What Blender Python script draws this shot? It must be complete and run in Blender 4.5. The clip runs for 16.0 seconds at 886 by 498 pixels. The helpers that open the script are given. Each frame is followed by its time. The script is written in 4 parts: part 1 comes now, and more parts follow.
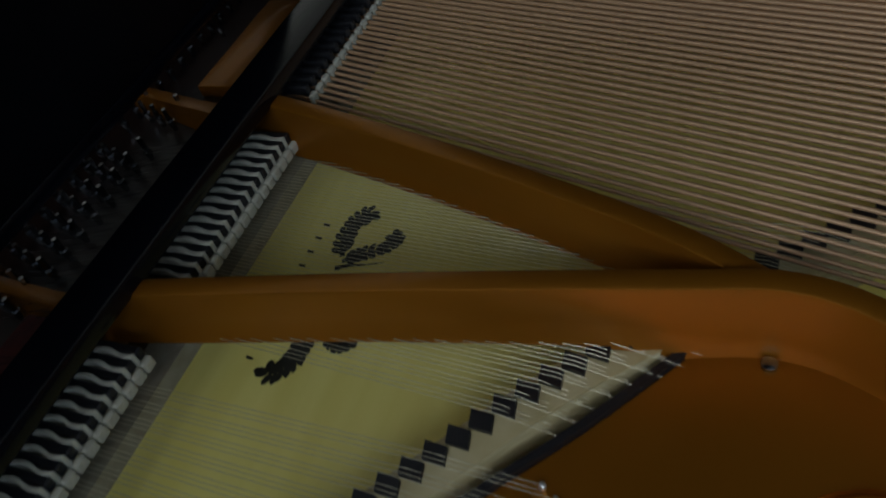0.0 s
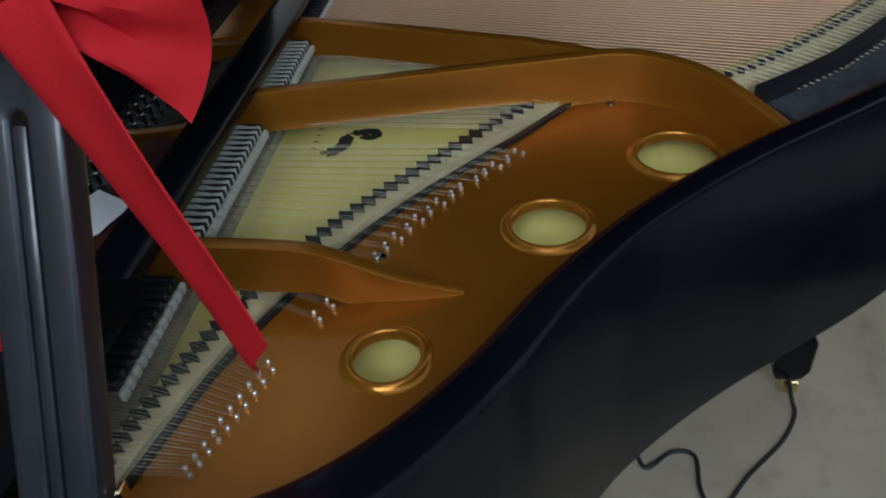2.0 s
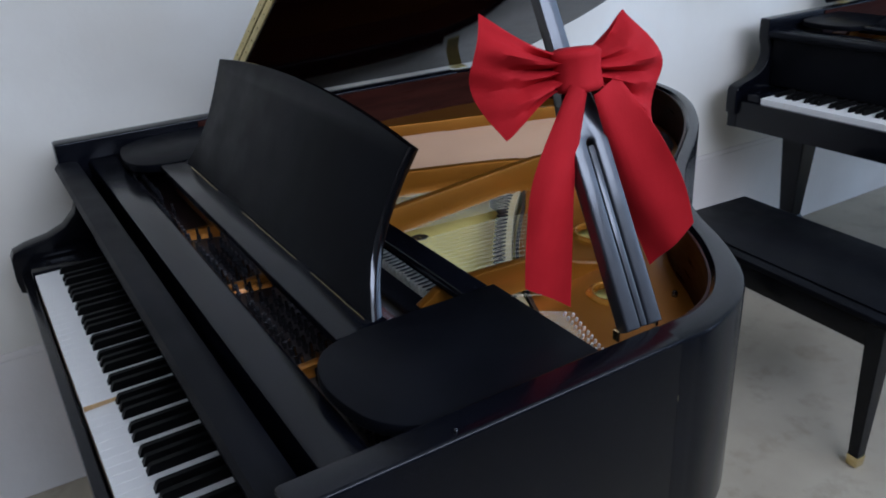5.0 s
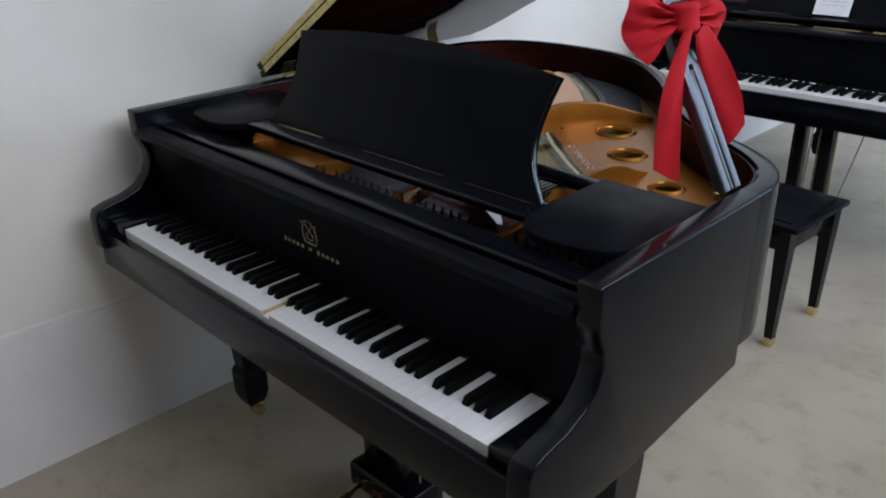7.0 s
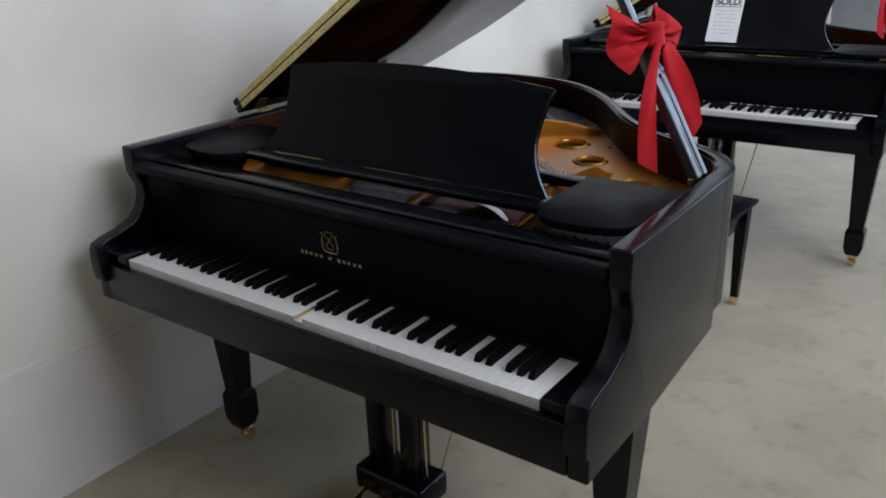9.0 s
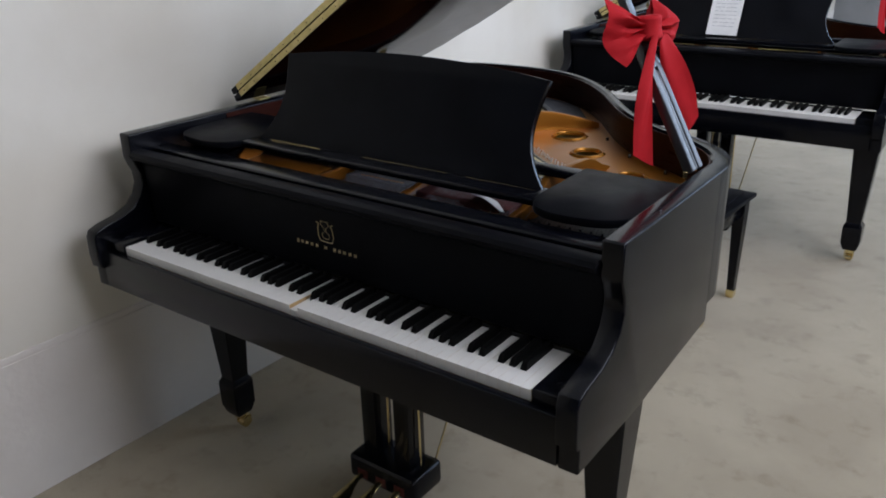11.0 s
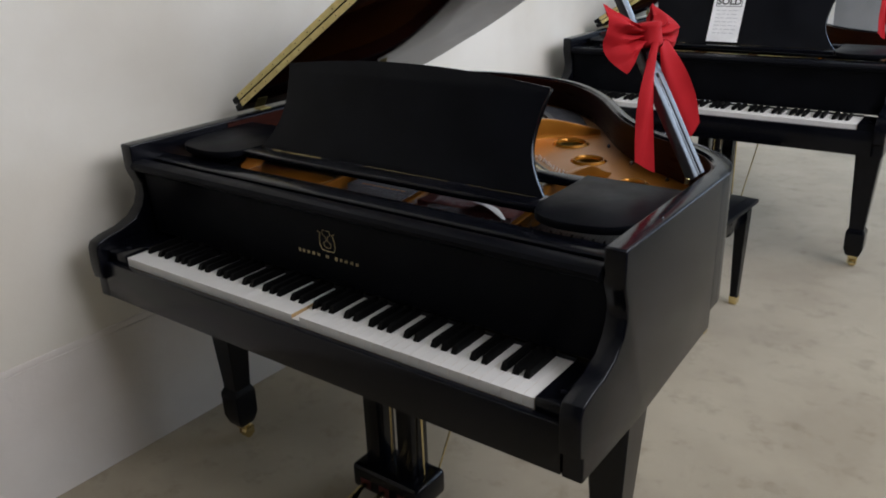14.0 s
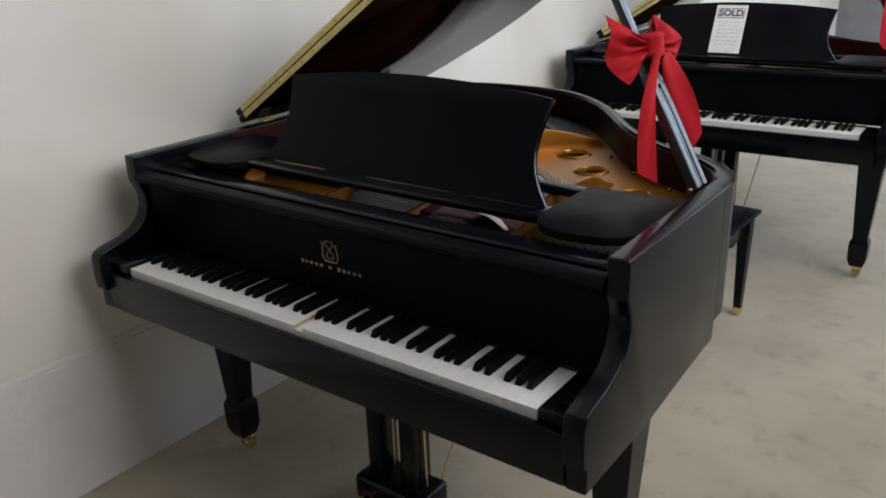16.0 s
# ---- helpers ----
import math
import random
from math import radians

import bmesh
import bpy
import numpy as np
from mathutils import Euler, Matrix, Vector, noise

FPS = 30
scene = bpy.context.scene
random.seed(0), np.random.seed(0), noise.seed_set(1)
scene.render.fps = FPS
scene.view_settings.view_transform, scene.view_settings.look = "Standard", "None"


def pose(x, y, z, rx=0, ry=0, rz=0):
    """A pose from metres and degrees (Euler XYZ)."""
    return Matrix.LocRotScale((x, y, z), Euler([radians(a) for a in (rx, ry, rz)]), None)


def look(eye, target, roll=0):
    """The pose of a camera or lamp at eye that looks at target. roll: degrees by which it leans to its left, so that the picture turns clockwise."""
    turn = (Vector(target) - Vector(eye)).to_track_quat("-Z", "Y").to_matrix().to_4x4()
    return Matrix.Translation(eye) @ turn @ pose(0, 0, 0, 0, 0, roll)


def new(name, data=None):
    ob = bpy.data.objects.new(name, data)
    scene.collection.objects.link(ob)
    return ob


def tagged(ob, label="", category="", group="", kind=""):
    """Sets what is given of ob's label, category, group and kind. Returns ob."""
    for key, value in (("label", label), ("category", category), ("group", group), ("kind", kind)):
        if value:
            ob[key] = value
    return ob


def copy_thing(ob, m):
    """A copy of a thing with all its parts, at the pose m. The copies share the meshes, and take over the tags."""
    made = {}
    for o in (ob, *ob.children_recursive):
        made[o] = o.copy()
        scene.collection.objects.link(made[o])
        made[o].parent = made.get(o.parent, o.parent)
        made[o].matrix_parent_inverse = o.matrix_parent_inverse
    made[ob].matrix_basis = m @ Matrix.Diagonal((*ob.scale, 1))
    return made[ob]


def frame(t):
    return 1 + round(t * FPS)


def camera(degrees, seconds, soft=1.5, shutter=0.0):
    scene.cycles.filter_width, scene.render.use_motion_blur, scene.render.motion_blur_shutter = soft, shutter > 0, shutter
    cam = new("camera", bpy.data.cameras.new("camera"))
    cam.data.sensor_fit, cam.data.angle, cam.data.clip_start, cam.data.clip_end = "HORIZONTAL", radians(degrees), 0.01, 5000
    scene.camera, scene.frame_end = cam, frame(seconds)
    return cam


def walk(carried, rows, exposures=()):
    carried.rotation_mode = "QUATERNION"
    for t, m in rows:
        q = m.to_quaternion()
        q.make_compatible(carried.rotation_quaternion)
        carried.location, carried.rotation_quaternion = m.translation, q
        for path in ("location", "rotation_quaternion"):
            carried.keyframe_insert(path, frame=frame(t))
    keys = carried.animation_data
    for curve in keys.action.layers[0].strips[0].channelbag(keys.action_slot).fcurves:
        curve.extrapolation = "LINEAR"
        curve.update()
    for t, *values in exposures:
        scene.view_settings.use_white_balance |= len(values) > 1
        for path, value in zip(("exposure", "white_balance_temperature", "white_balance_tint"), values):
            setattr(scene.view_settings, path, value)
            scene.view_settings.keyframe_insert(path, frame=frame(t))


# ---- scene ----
cam = camera(58.1, 16.0, soft=1.8, shutter=0.3)
PATH = [
    (0, (0.327, 0.954, 1.348), (-0.866, 0.18, -0.058), -18.5),
    (0.5, (0.456, 0.992, 1.356), (-0.853, 0.301, 0.011), -11.8),
    (0.8, (0.551, 0.945, 1.333), (-0.864, 0.36, 0.046), -7.3),
    (1, (0.602, 0.94, 1.355), (-0.81, 0.357, 0.064), -8.7),
    (1.5, (0.774, 0.891, 1.384), (-0.696, 0.473, 0.093), -8.6),
    (2, (0.928, 0.887, 1.399), (-0.62, 0.604, 0.165), -6.8),
    (2.4, (1.029, 0.842, 1.41), (-0.581, 0.681, 0.234), -4.6),
    (2.5, (1.048, 0.822, 1.414), (-0.576, 0.681, 0.256), -4.1),
    (3, (1.19, 0.662, 1.442), (-0.505, 0.821, 0.392), -2.6),
    (3.2, (1.266, 0.578, 1.475), (-0.423, 0.845, 0.437), -1.5),
    (5.3, (1.265, -0.1, 1.505), (-0.252, 0.888, 0.655), -1.8),
    (5.5, (1.281, -0.139, 1.511), (-0.213, 0.866, 0.641), -0.6),
    (6, (1.272, -0.355, 1.5), (-0.187, 0.714, 0.646), -3.0),
    (6.5, (1.236, -0.59, 1.506), (-0.047, 0.686, 0.654), -2.5),
    (7, (1.263, -0.726, 1.518), (-0.03, 0.546, 0.676), -1.3),
    (7.5, (1.217, -0.89, 1.505), (0.025, 0.502, 0.703), -4.2),
    (8, (1.166, -1.019, 1.513), (0.064, 0.448, 0.717), -2.8),
    (8.5, (1.181, -1.042, 1.512), (0.085, 0.449, 0.753), -1.8),
    (9, (1.203, -1.059, 1.51), (0.093, 0.429, 0.765), -2.1),
    (9.2, (1.211, -1.049, 1.517), (0.105, 0.431, 0.75), -2.3),
    (11.5, (1.216, -1.058, 1.509), (0.109, 0.42, 0.742), -1.4),
    (12, (1.214, -1.056, 1.507), (0.108, 0.415, 0.724), -1.5),
    (12.5, (1.213, -1.055, 1.509), (0.103, 0.41, 0.723), -1.6),
    (13, (1.215, -1.056, 1.51), (0.116, 0.426, 0.738), -1.7),
    (13.5, (1.216, -1.057, 1.51), (0.106, 0.425, 0.754), -1.9),
    (14, (1.215, -1.054, 1.509), (0.1, 0.429, 0.763), -2.0),
    (14.5, (1.213, -1.052, 1.509), (0.094, 0.433, 0.771), -2.1),
    (15, (1.215, -1.052, 1.507), (0.09, 0.433, 0.779), -2.1),
    (15.5, (1.214, -1.054, 1.507), (0.09, 0.433, 0.782), -2.1),
    (16, (1.215, -1.054, 1.508), (0.089, 0.434, 0.788), -2.1),
]
EXPOSURES = [(0.0, -1.3, 6200, 8), (1.0, -0.95, 6150, 8), (1.5, -0.6, 5950, 9), (2.0, -0.4, 5850, 11), (3.0, -0.25, 5450, 14), (5.5, -0.1, 5650, 20), (7.0, 0.0, 6000, 20), (9.0, 0.0, 6200, 20), (11.5, 0.0, 6350, 21), (14.0, 0.0, 6650, 20), (16.0, 0.0, 6700, 20)]
walk(cam, [(t, look(e, g, r)) for t, e, g, r in PATH], EXPOSURES)

# ---------------------------------------------------------------- world and light
world = bpy.data.worlds.new("daylight")
scene.world = world
world.use_nodes = True
wn = world.node_tree.nodes
sky = wn.new("ShaderNodeTexSky")
sky.sky_type = "NISHITA"
sky.sun_disc = False
sky.sun_elevation = radians(35)
sky.sun_rotation = radians(120)
world.node_tree.links.new(sky.outputs[0], wn["Background"].inputs[0])
wn["Background"].inputs[1].default_value = 0.12


def area_lamp(name, m, sx, sy, watts, colour):
    d = bpy.data.lights.new(name, "AREA")
    d.shape, d.size, d.size_y, d.energy, d.color = "RECTANGLE", sx, sy, watts, colour
    ob = new(name, d)
    ob.matrix_world = m
    return ob


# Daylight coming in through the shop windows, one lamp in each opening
area_lamp("window_light_east", pose(3.3, 1.1, 3.15, 0, 90, 0), 1.4, 3.6, 140, (0.86, 0.94, 1.0))
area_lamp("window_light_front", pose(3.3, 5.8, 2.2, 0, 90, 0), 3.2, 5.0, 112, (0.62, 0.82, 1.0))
area_lamp("window_light_north", pose(2.1, 8.9, 2.65, -90, 0, 0), 2.3, 2.0, 46, (0.5, 0.75, 1.0))

# ---------------------------------------------------------------- materials


def principled(name, colour, rough=0.5, metal=0.0, coat=0.0, sheen=0.0):
    m = bpy.data.materials.new(name)
    m.use_nodes = True
    b = m.node_tree.nodes["Principled BSDF"]
    b.inputs["Base Color"].default_value = (*colour, 1)
    b.inputs["Roughness"].default_value = rough
    b.inputs["Metallic"].default_value = metal
    b.inputs["Coat Weight"].default_value = coat
    b.inputs["Sheen Weight"].default_value = sheen
    return m


def vary(m, dark, light, scale, stretch=(1, 1, 1), detail=6.0, bump=0.0, bump_scale=None, rough=None, lo=0.35, hi=0.65, coords="Object"):
    """Colour noise between two tones, fine relief, and roughness that follows a second noise."""
    nt = m.node_tree
    n, l = nt.nodes, nt.links
    b = n["Principled BSDF"]
    tc, mp = n.new("ShaderNodeTexCoord"), n.new("ShaderNodeMapping")
    mp.inputs["Scale"].default_value = stretch
    l.new(tc.outputs[coords], mp.inputs["Vector"])
    t = n.new("ShaderNodeTexNoise")
    t.inputs["Scale"].default_value, t.inputs["Detail"].default_value = scale, detail
    l.new(mp.outputs[0], t.inputs["Vector"])
    r = n.new("ShaderNodeValToRGB")
    r.color_ramp.elements[0].position, r.color_ramp.elements[1].position = lo, hi
    r.color_ramp.elements[0].color, r.color_ramp.elements[1].color = (*dark, 1), (*light, 1)
    l.new(t.outputs["Fac"], r.inputs[0])
    l.new(r.outputs[0], b.inputs["Base Color"])
    if bump:
        t2 = n.new("ShaderNodeTexNoise")
        t2.inputs["Scale"].default_value, t2.inputs["Detail"].default_value = bump_scale or scale * 6, 4
        l.new(mp.outputs[0], t2.inputs["Vector"])
        bp = n.new("ShaderNodeBump")
        bp.inputs["Strength"].default_value, bp.inputs["Distance"].default_value = bump, 0.01
        l.new(t2.outputs["Fac"], bp.inputs["Height"])
        l.new(bp.outputs[0], b.inputs["Normal"])
    if rough:
        t3 = n.new("ShaderNodeTexNoise")
        t3.inputs["Scale"].default_value, t3.inputs["Detail"].default_value = scale * 1.7, 5
        l.new(mp.outputs[0], t3.inputs["Vector"])
        mr = n.new("ShaderNodeMapRange")
        mr.inputs["From Min"].default_value, mr.inputs["From Max"].default_value = 0.3, 0.7
        mr.inputs["To Min"].default_value, mr.inputs["To Max"].default_value = rough
        l.new(t3.outputs["Fac"], mr.inputs["Value"])
        l.new(mr.outputs[0], b.inputs["Roughness"])
    return m


# blue tint in the ebony base colours stands in for reflected blue sky
EBONY = vary(principled("ebony_satin", (0.003, 0.0034, 0.0055), 0.18), (0.0022, 0.0025, 0.0042), (0.0036, 0.0041, 0.0066), 5, rough=(0.14, 0.24))
EBONY_DULL = vary(principled("ebony_matt", (0.005, 0.0055, 0.008), 0.4), (0.003, 0.0033, 0.0046), (0.005, 0.0055, 0.0075), 8, rough=(0.34, 0.46))
EBONY.node_tree.nodes["Principled BSDF"].inputs["Specular IOR Level"].default_value = 0.22
EBONY_DULL.node_tree.nodes["Principled BSDF"].inputs["Specular IOR Level"].default_value = 0.055
EBONY_POLISHED = vary(principled("ebony_polished", (0.004, 0.004, 0.005), 0.12), (0.003, 0.003, 0.0035), (0.005, 0.005, 0.006), 5, rough=(0.1, 0.16))
EBONY_POLISHED.node_tree.nodes["Principled BSDF"].inputs["Specular IOR Level"].default_value = 0.75
PROP_SATIN = vary(principled("ebony_prop", (0.016, 0.018, 0.022), 0.45, 0, 0.85), (0.013, 0.0145, 0.018), (0.019, 0.021, 0.026), 14, (3, 3, 0.5), rough=(0.4, 0.5))
PROP_SATIN.node_tree.nodes["Principled BSDF"].inputs["Coat Roughness"].default_value = 0.16
PIN_WOOD = vary(principled("pin_block", (0.014, 0.006, 0.005), 0.4), (0.01, 0.004, 0.0035), (0.018, 0.008, 0.006), 12, (8, 1, 1))
MAHOGANY = vary(principled("mahogany", (0.036, 0.01, 0.007), 0.22), (0.024, 0.0065, 0.0045), (0.037, 0.0105, 0.007), 5, (1.2, 1.2, 12), rough=(0.26, 0.36))
MAHOGANY.node_tree.nodes["Principled BSDF"].inputs["IOR"].default_value = 1.17
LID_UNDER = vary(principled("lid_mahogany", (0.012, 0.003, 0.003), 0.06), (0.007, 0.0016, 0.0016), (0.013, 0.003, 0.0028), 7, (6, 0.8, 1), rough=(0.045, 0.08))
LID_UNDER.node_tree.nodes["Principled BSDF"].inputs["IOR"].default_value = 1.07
BRONZE = vary(principled("plate_bronze", (0.36, 0.132, 0.01), 0.4, 0.65, 0.2), (0.32, 0.117, 0.006), (0.375, 0.138, 0.01), 4, rough=(0.36, 0.43))
BRONZE.node_tree.nodes["Principled BSDF"].inputs["Coat Roughness"].default_value = 0.08
BRONZE_LIP = vary(principled("burnished_bronze", (0.4, 0.16, 0.016), 0.2, 0.6), (0.36, 0.14, 0.012), (0.43, 0.175, 0.018), 9, rough=(0.16, 0.25))
SPRUCE = vary(principled("spruce", (0.78, 0.7, 0.24), 0.4), (0.8, 0.7, 0.2), (0.86, 0.77, 0.25), 3, (1.2, 14, 1), rough=(0.3, 0.42))
MAPLE = vary(principled("maple", (0.55, 0.46, 0.26), 0.5), (0.47, 0.385, 0.2), (0.59, 0.5, 0.29), 30, (1, 1, 8), rough=(0.4, 0.6))
GRAPHITE = principled("graphite", (0.012, 0.012, 0.015), 0.45)
STEEL = principled("string_steel", (0.52, 0.49, 0.36), 0.36, 0.6)
COPPER = vary(principled("wound_copper", (0.54, 0.33, 0.19), 0.45, 0.3), (0.48, 0.285, 0.16), (0.56, 0.345, 0.2), 3)
FELT_WHITE = vary(principled("felt_white", (0.72, 0.7, 0.62), 0.95, sheen=0.3), (0.4, 0.38, 0.31), (0.55, 0.53, 0.44), 90, bump=0.3, bump_scale=900)
FELT_RED = vary(principled("felt_red", (0.07, 0.009, 0.007), 0.95), (0.05, 0.006, 0.005), (0.09, 0.012, 0.009), 90)
CLOTH_DARK = vary(principled("cloth_dark", (0.04, 0.042, 0.05), 0.9), (0.03, 0.032, 0.038), (0.055, 0.058, 0.068), 60)
CLOTH_GREY = vary(principled("cloth_grey", (0.3, 0.27, 0.2), 0.9), (0.25, 0.22, 0.16), (0.34, 0.31, 0.24), 60)
BRASS = vary(principled("brass", (0.85, 0.7, 0.36), 0.18, 1.0), (0.78, 0.62, 0.29), (0.9, 0.76, 0.42), 30, rough=(0.13, 0.26))
HINGE_BRASS = vary(principled("hinge_brass", (0.72, 0.6, 0.25), 0.45, 0.6), (0.6, 0.49, 0.19), (0.72, 0.6, 0.27), 40)
PIN_STEEL = principled("blued_steel", (0.26, 0.26, 0.28), 0.22, 1.0)
CHROME = principled("nickel", (0.8, 0.8, 0.8), 0.3, 0.8)
KEY_WHITE = principled("key_white", (0.80, 0.785, 0.75), 0.3)
KEY_BLACK = vary(principled("key_black", (0.01, 0.01, 0.01), 0.35), (0.003, 0.003, 0.003), (0.006, 0.006, 0.006), 20, rough=(0.3, 0.42))
KEY_BLACK.node_tree.nodes["Principled BSDF"].inputs["Specular IOR Level"].default_value = 0.06
KEY_WOOD = vary(principled("key_wood", (0.55, 0.36, 0.16), 0.55), (0.48, 0.3, 0.12), (0.62, 0.42, 0.2), 40, (1, 8, 1))
GOLD_LEAF = principled("gold_print", (0.66, 0.54, 0.29), 0.42, 0.3)
PRINT_BLACK = principled("print_black", (0.02, 0.02, 0.015), 0.5)
PAPER = vary(principled("paper", (0.8, 0.8, 0.8), 0.6), (0.77, 0.77, 0.77), (0.83, 0.83, 0.83), 30)
PRINT_GREY = principled("print_grey", (0.45, 0.46, 0.48), 0.6)
RIBBON = vary(principled("ribbon_red", (0.42, 0.011, 0.014), 0.75), (0.38, 0.009, 0.0125), (0.45, 0.012, 0.0165), 14, bump=0.1, bump_scale=500)
RIBBON.node_tree.nodes["Principled BSDF"].inputs["Specular IOR Level"].default_value = 0.15
RUBBER = principled("cable_black", (0.012, 0.012, 0.013), 0.5)
WALL_PAINT = vary(principled("wall_paint", (0.73, 0.715, 0.69), 0.75), (0.71, 0.66, 0.56), (0.82, 0.78, 0.69), 1.6, rough=(0.65, 0.85), bump=0.05, bump_scale=45)
DADO_PAINT = vary(principled("dado_paint", (0.75, 0.69, 0.63), 0.7), (0.70, 0.64, 0.575), (0.79, 0.74, 0.675), 2.2, rough=(0.6, 0.8), bump=0.1, bump_scale=45)
CEILING_PAINT = vary(principled("ceiling_paint", (0.75, 0.75, 0.73), 0.9), (0.72, 0.72, 0.7), (0.78, 0.78, 0.76), 3)
# for the unseen side walls; this grey is picked to hold down bounced light
WALL_GREY = vary(principled("wall_grey", (0.5, 0.5, 0.5), 0.8), (0.2, 0.2, 0.2), (0.25, 0.25, 0.25), 2)
WINDOW_FRAME = principled("window_aluminium", (0.5, 0.5, 0.5), 0.4, 0.8)
GLASS = principled("window_glass", (1, 1, 1), 0.02)
GLASS.node_tree.nodes["Principled BSDF"].inputs["Transmission Weight"].default_value = 1.0

# carpet: pile grain, broad traffic stains and small spots
CARPET = vary(principled("carpet", (0.38, 0.33, 0.26), 0.95, sheen=0.2), (0.365, 0.305, 0.215), (0.44, 0.378, 0.272), 2.6, detail=8, bump=0.35, bump_scale=340, lo=0.36, hi=0.62)
cn, cl = CARPET.node_tree.nodes, CARPET.node_tree.links
spot = cn.new("ShaderNodeTexNoise")
spot.inputs["Scale"].default_value, spot.inputs["Detail"].default_value = 9, 12
spot.inputs["Roughness"].default_value = 0.68
spot_ramp = cn.new("ShaderNodeValToRGB")
spot_ramp.color_ramp.elements[0].position, spot_ramp.color_ramp.elements[1].position = 0.33, 0.47
spot_ramp.color_ramp.elements[0].color = (0.80, 0.78, 0.75, 1)
mix = cn.new("ShaderNodeMix")
mix.data_type, mix.blend_type = "RGBA", "MULTIPLY"
mix.inputs["Factor"].default_value = 1.0
base_link = cn["Principled BSDF"].inputs["Base Color"].links[0].from_socket
cl.new([n for n in cn if n.bl_idname == "ShaderNodeTexCoord"][0].outputs["Object"], spot.inputs["Vector"])
cl.new(spot.outputs["Fac"], spot_ramp.inputs[0])
cl.new(base_link, mix.inputs["A"])
cl.new(spot_ramp.outputs[0], mix.inputs["B"])
cl.new(mix.outputs["Result"], cn["Principled BSDF"].inputs["Base Color"])

# ---------------------------------------------------------------- mesh helpers


def finish(bm, smooth=35):
    bmesh.ops.recalc_face_normals(bm, faces=bm.faces)
    for f in bm.faces:
        f.smooth = True
    for e in bm.edges:
        if len(e.link_faces) == 2 and e.calc_face_angle(0) > radians(smooth):
            e.smooth = False


def mesh_of(name, bm, mats, smooth=35):
    finish(bm, smooth)
    me = bpy.data.meshes.new(name)
    bm.to_mesh(me)
    bm.free()
    for m in mats if isinstance(mats, (list, tuple)) else [mats]:
        me.materials.append(m)
    return me


def part(name, bm, mats, parent=None, label="", smooth=35):
    ob = new(name, mesh_of(name, bm, mats, smooth))
    ob.parent = parent
    return tagged(ob, label)


def box(bm, x0, x1, y0, y1, z0, z1, bevel=0.0, seg=2):
    vs = bmesh.ops.create_cube(bm, size=1)["verts"]
    for v in vs:
        v.co = Vector(((x0 + x1) / 2 + v.co.x * (x1 - x0), (y0 + y1) / 2 + v.co.y * (y1 - y0), (z0 + z1) / 2 + v.co.z * (z1 - z0)))
    if bevel:
        es = list({e for v in vs for e in v.link_edges})
        bmesh.ops.bevel(bm, geom=es, offset=bevel, segments=seg, affect="EDGES", profile=0.5)


def boxed(*a, **k):
    bm = bmesh.new()
    box(bm, *a, **k)
    return bm


def prism(bm, pts, axis, a, b, bevel=0.0, seg=2, sharp=None):
    """A closed outline pushed from a to b along an axis. x: points are (y, z); y: (x, z); z: (x, y)."""
    def at(p, d):
        return {"x": (d, p[0], p[1]), "y": (p[0], d, p[1]), "z": (p[0], p[1], d)}[axis]
    lo = [bm.verts.new(at(p, a)) for p in pts]
    hi = [bm.verts.new(at(p, b)) for p in pts]
    n = len(pts)
    faces = [bm.faces.new(lo), bm.faces.new(hi[::-1])] + [bm.faces.new((lo[i], hi[i], hi[(i + 1) % n], lo[(i + 1) % n])) for i in range(n)]
    bmesh.ops.recalc_face_normals(bm, faces=faces)
    if bevel:
        caps = {e for f in faces[:2] for e in f.edges if not (sharp and sharp(e))}
        bmesh.ops.bevel(bm, geom=list(caps), offset=bevel, segments=seg, affect="EDGES", profile=0.5)


def loft(bm, rings, closed=True, caps=True):
    vs = [[bm.verts.new(p) for p in r] for r in rings]
    n = len(rings[0])
    for a, b in zip(vs, vs[1:]):
        for i in range(n if closed else n - 1):
            bm.faces.new((a[i], a[(i + 1) % n], b[(i + 1) % n], b[i]))
    if caps and closed:
        bm.faces.new(vs[0][::-1])
        bm.faces.new(vs[-1])
    return vs


def tube(bm, pts, r, sides=6):
    """A round bar along points; r is one radius or one for each point."""
    pts = [Vector(p) for p in pts]
    rings = []
    for i, p in enumerate(pts):
        d = (pts[min(i + 1, len(pts) - 1)] - pts[max(i - 1, 0)]).normalized()
        u = d.cross(Vector((0, 0, 1)) if abs(d.z) < 0.9 else Vector((1, 0, 0))).normalized()
        w = d.cross(u)
        rr = r[i] if isinstance(r, (list, tuple)) else r
        rings.append([p + rr * (math.cos(2 * math.pi * k / sides) * u + math.sin(2 * math.pi * k / sides) * w) for k in range(sides)])
    loft(bm, rings)


def curve(pts, n=8):
    """Catmull-Rom line through points."""
    pts = [Vector(p) for p in pts]
    out = []
    for i in range(len(pts) - 1):
        p0, p1, p2, p3 = pts[max(i - 1, 0)], pts[i], pts[i + 1], pts[min(i + 2, len(pts) - 1)]
        for k in range(n):
            t = k / n
            out.append(0.5 * (2 * p1 + (p2 - p0) * t + (2 * p0 - 5 * p1 + 4 * p2 - p3) * t * t + (3 * p1 - p0 - 3 * p2 + p3) * t ** 3))
    return out + [pts[-1]]


def offset_line(pts, d):
    """A plan line moved to its left by d."""
    out = []
    for i, p in enumerate(pts):
        t = (pts[min(i + 1, len(pts) - 1)] - pts[max(i - 1, 0)]).normalized()
        out.append(Vector((p.x - t.y * d, p.y + t.x * d)))
    return out


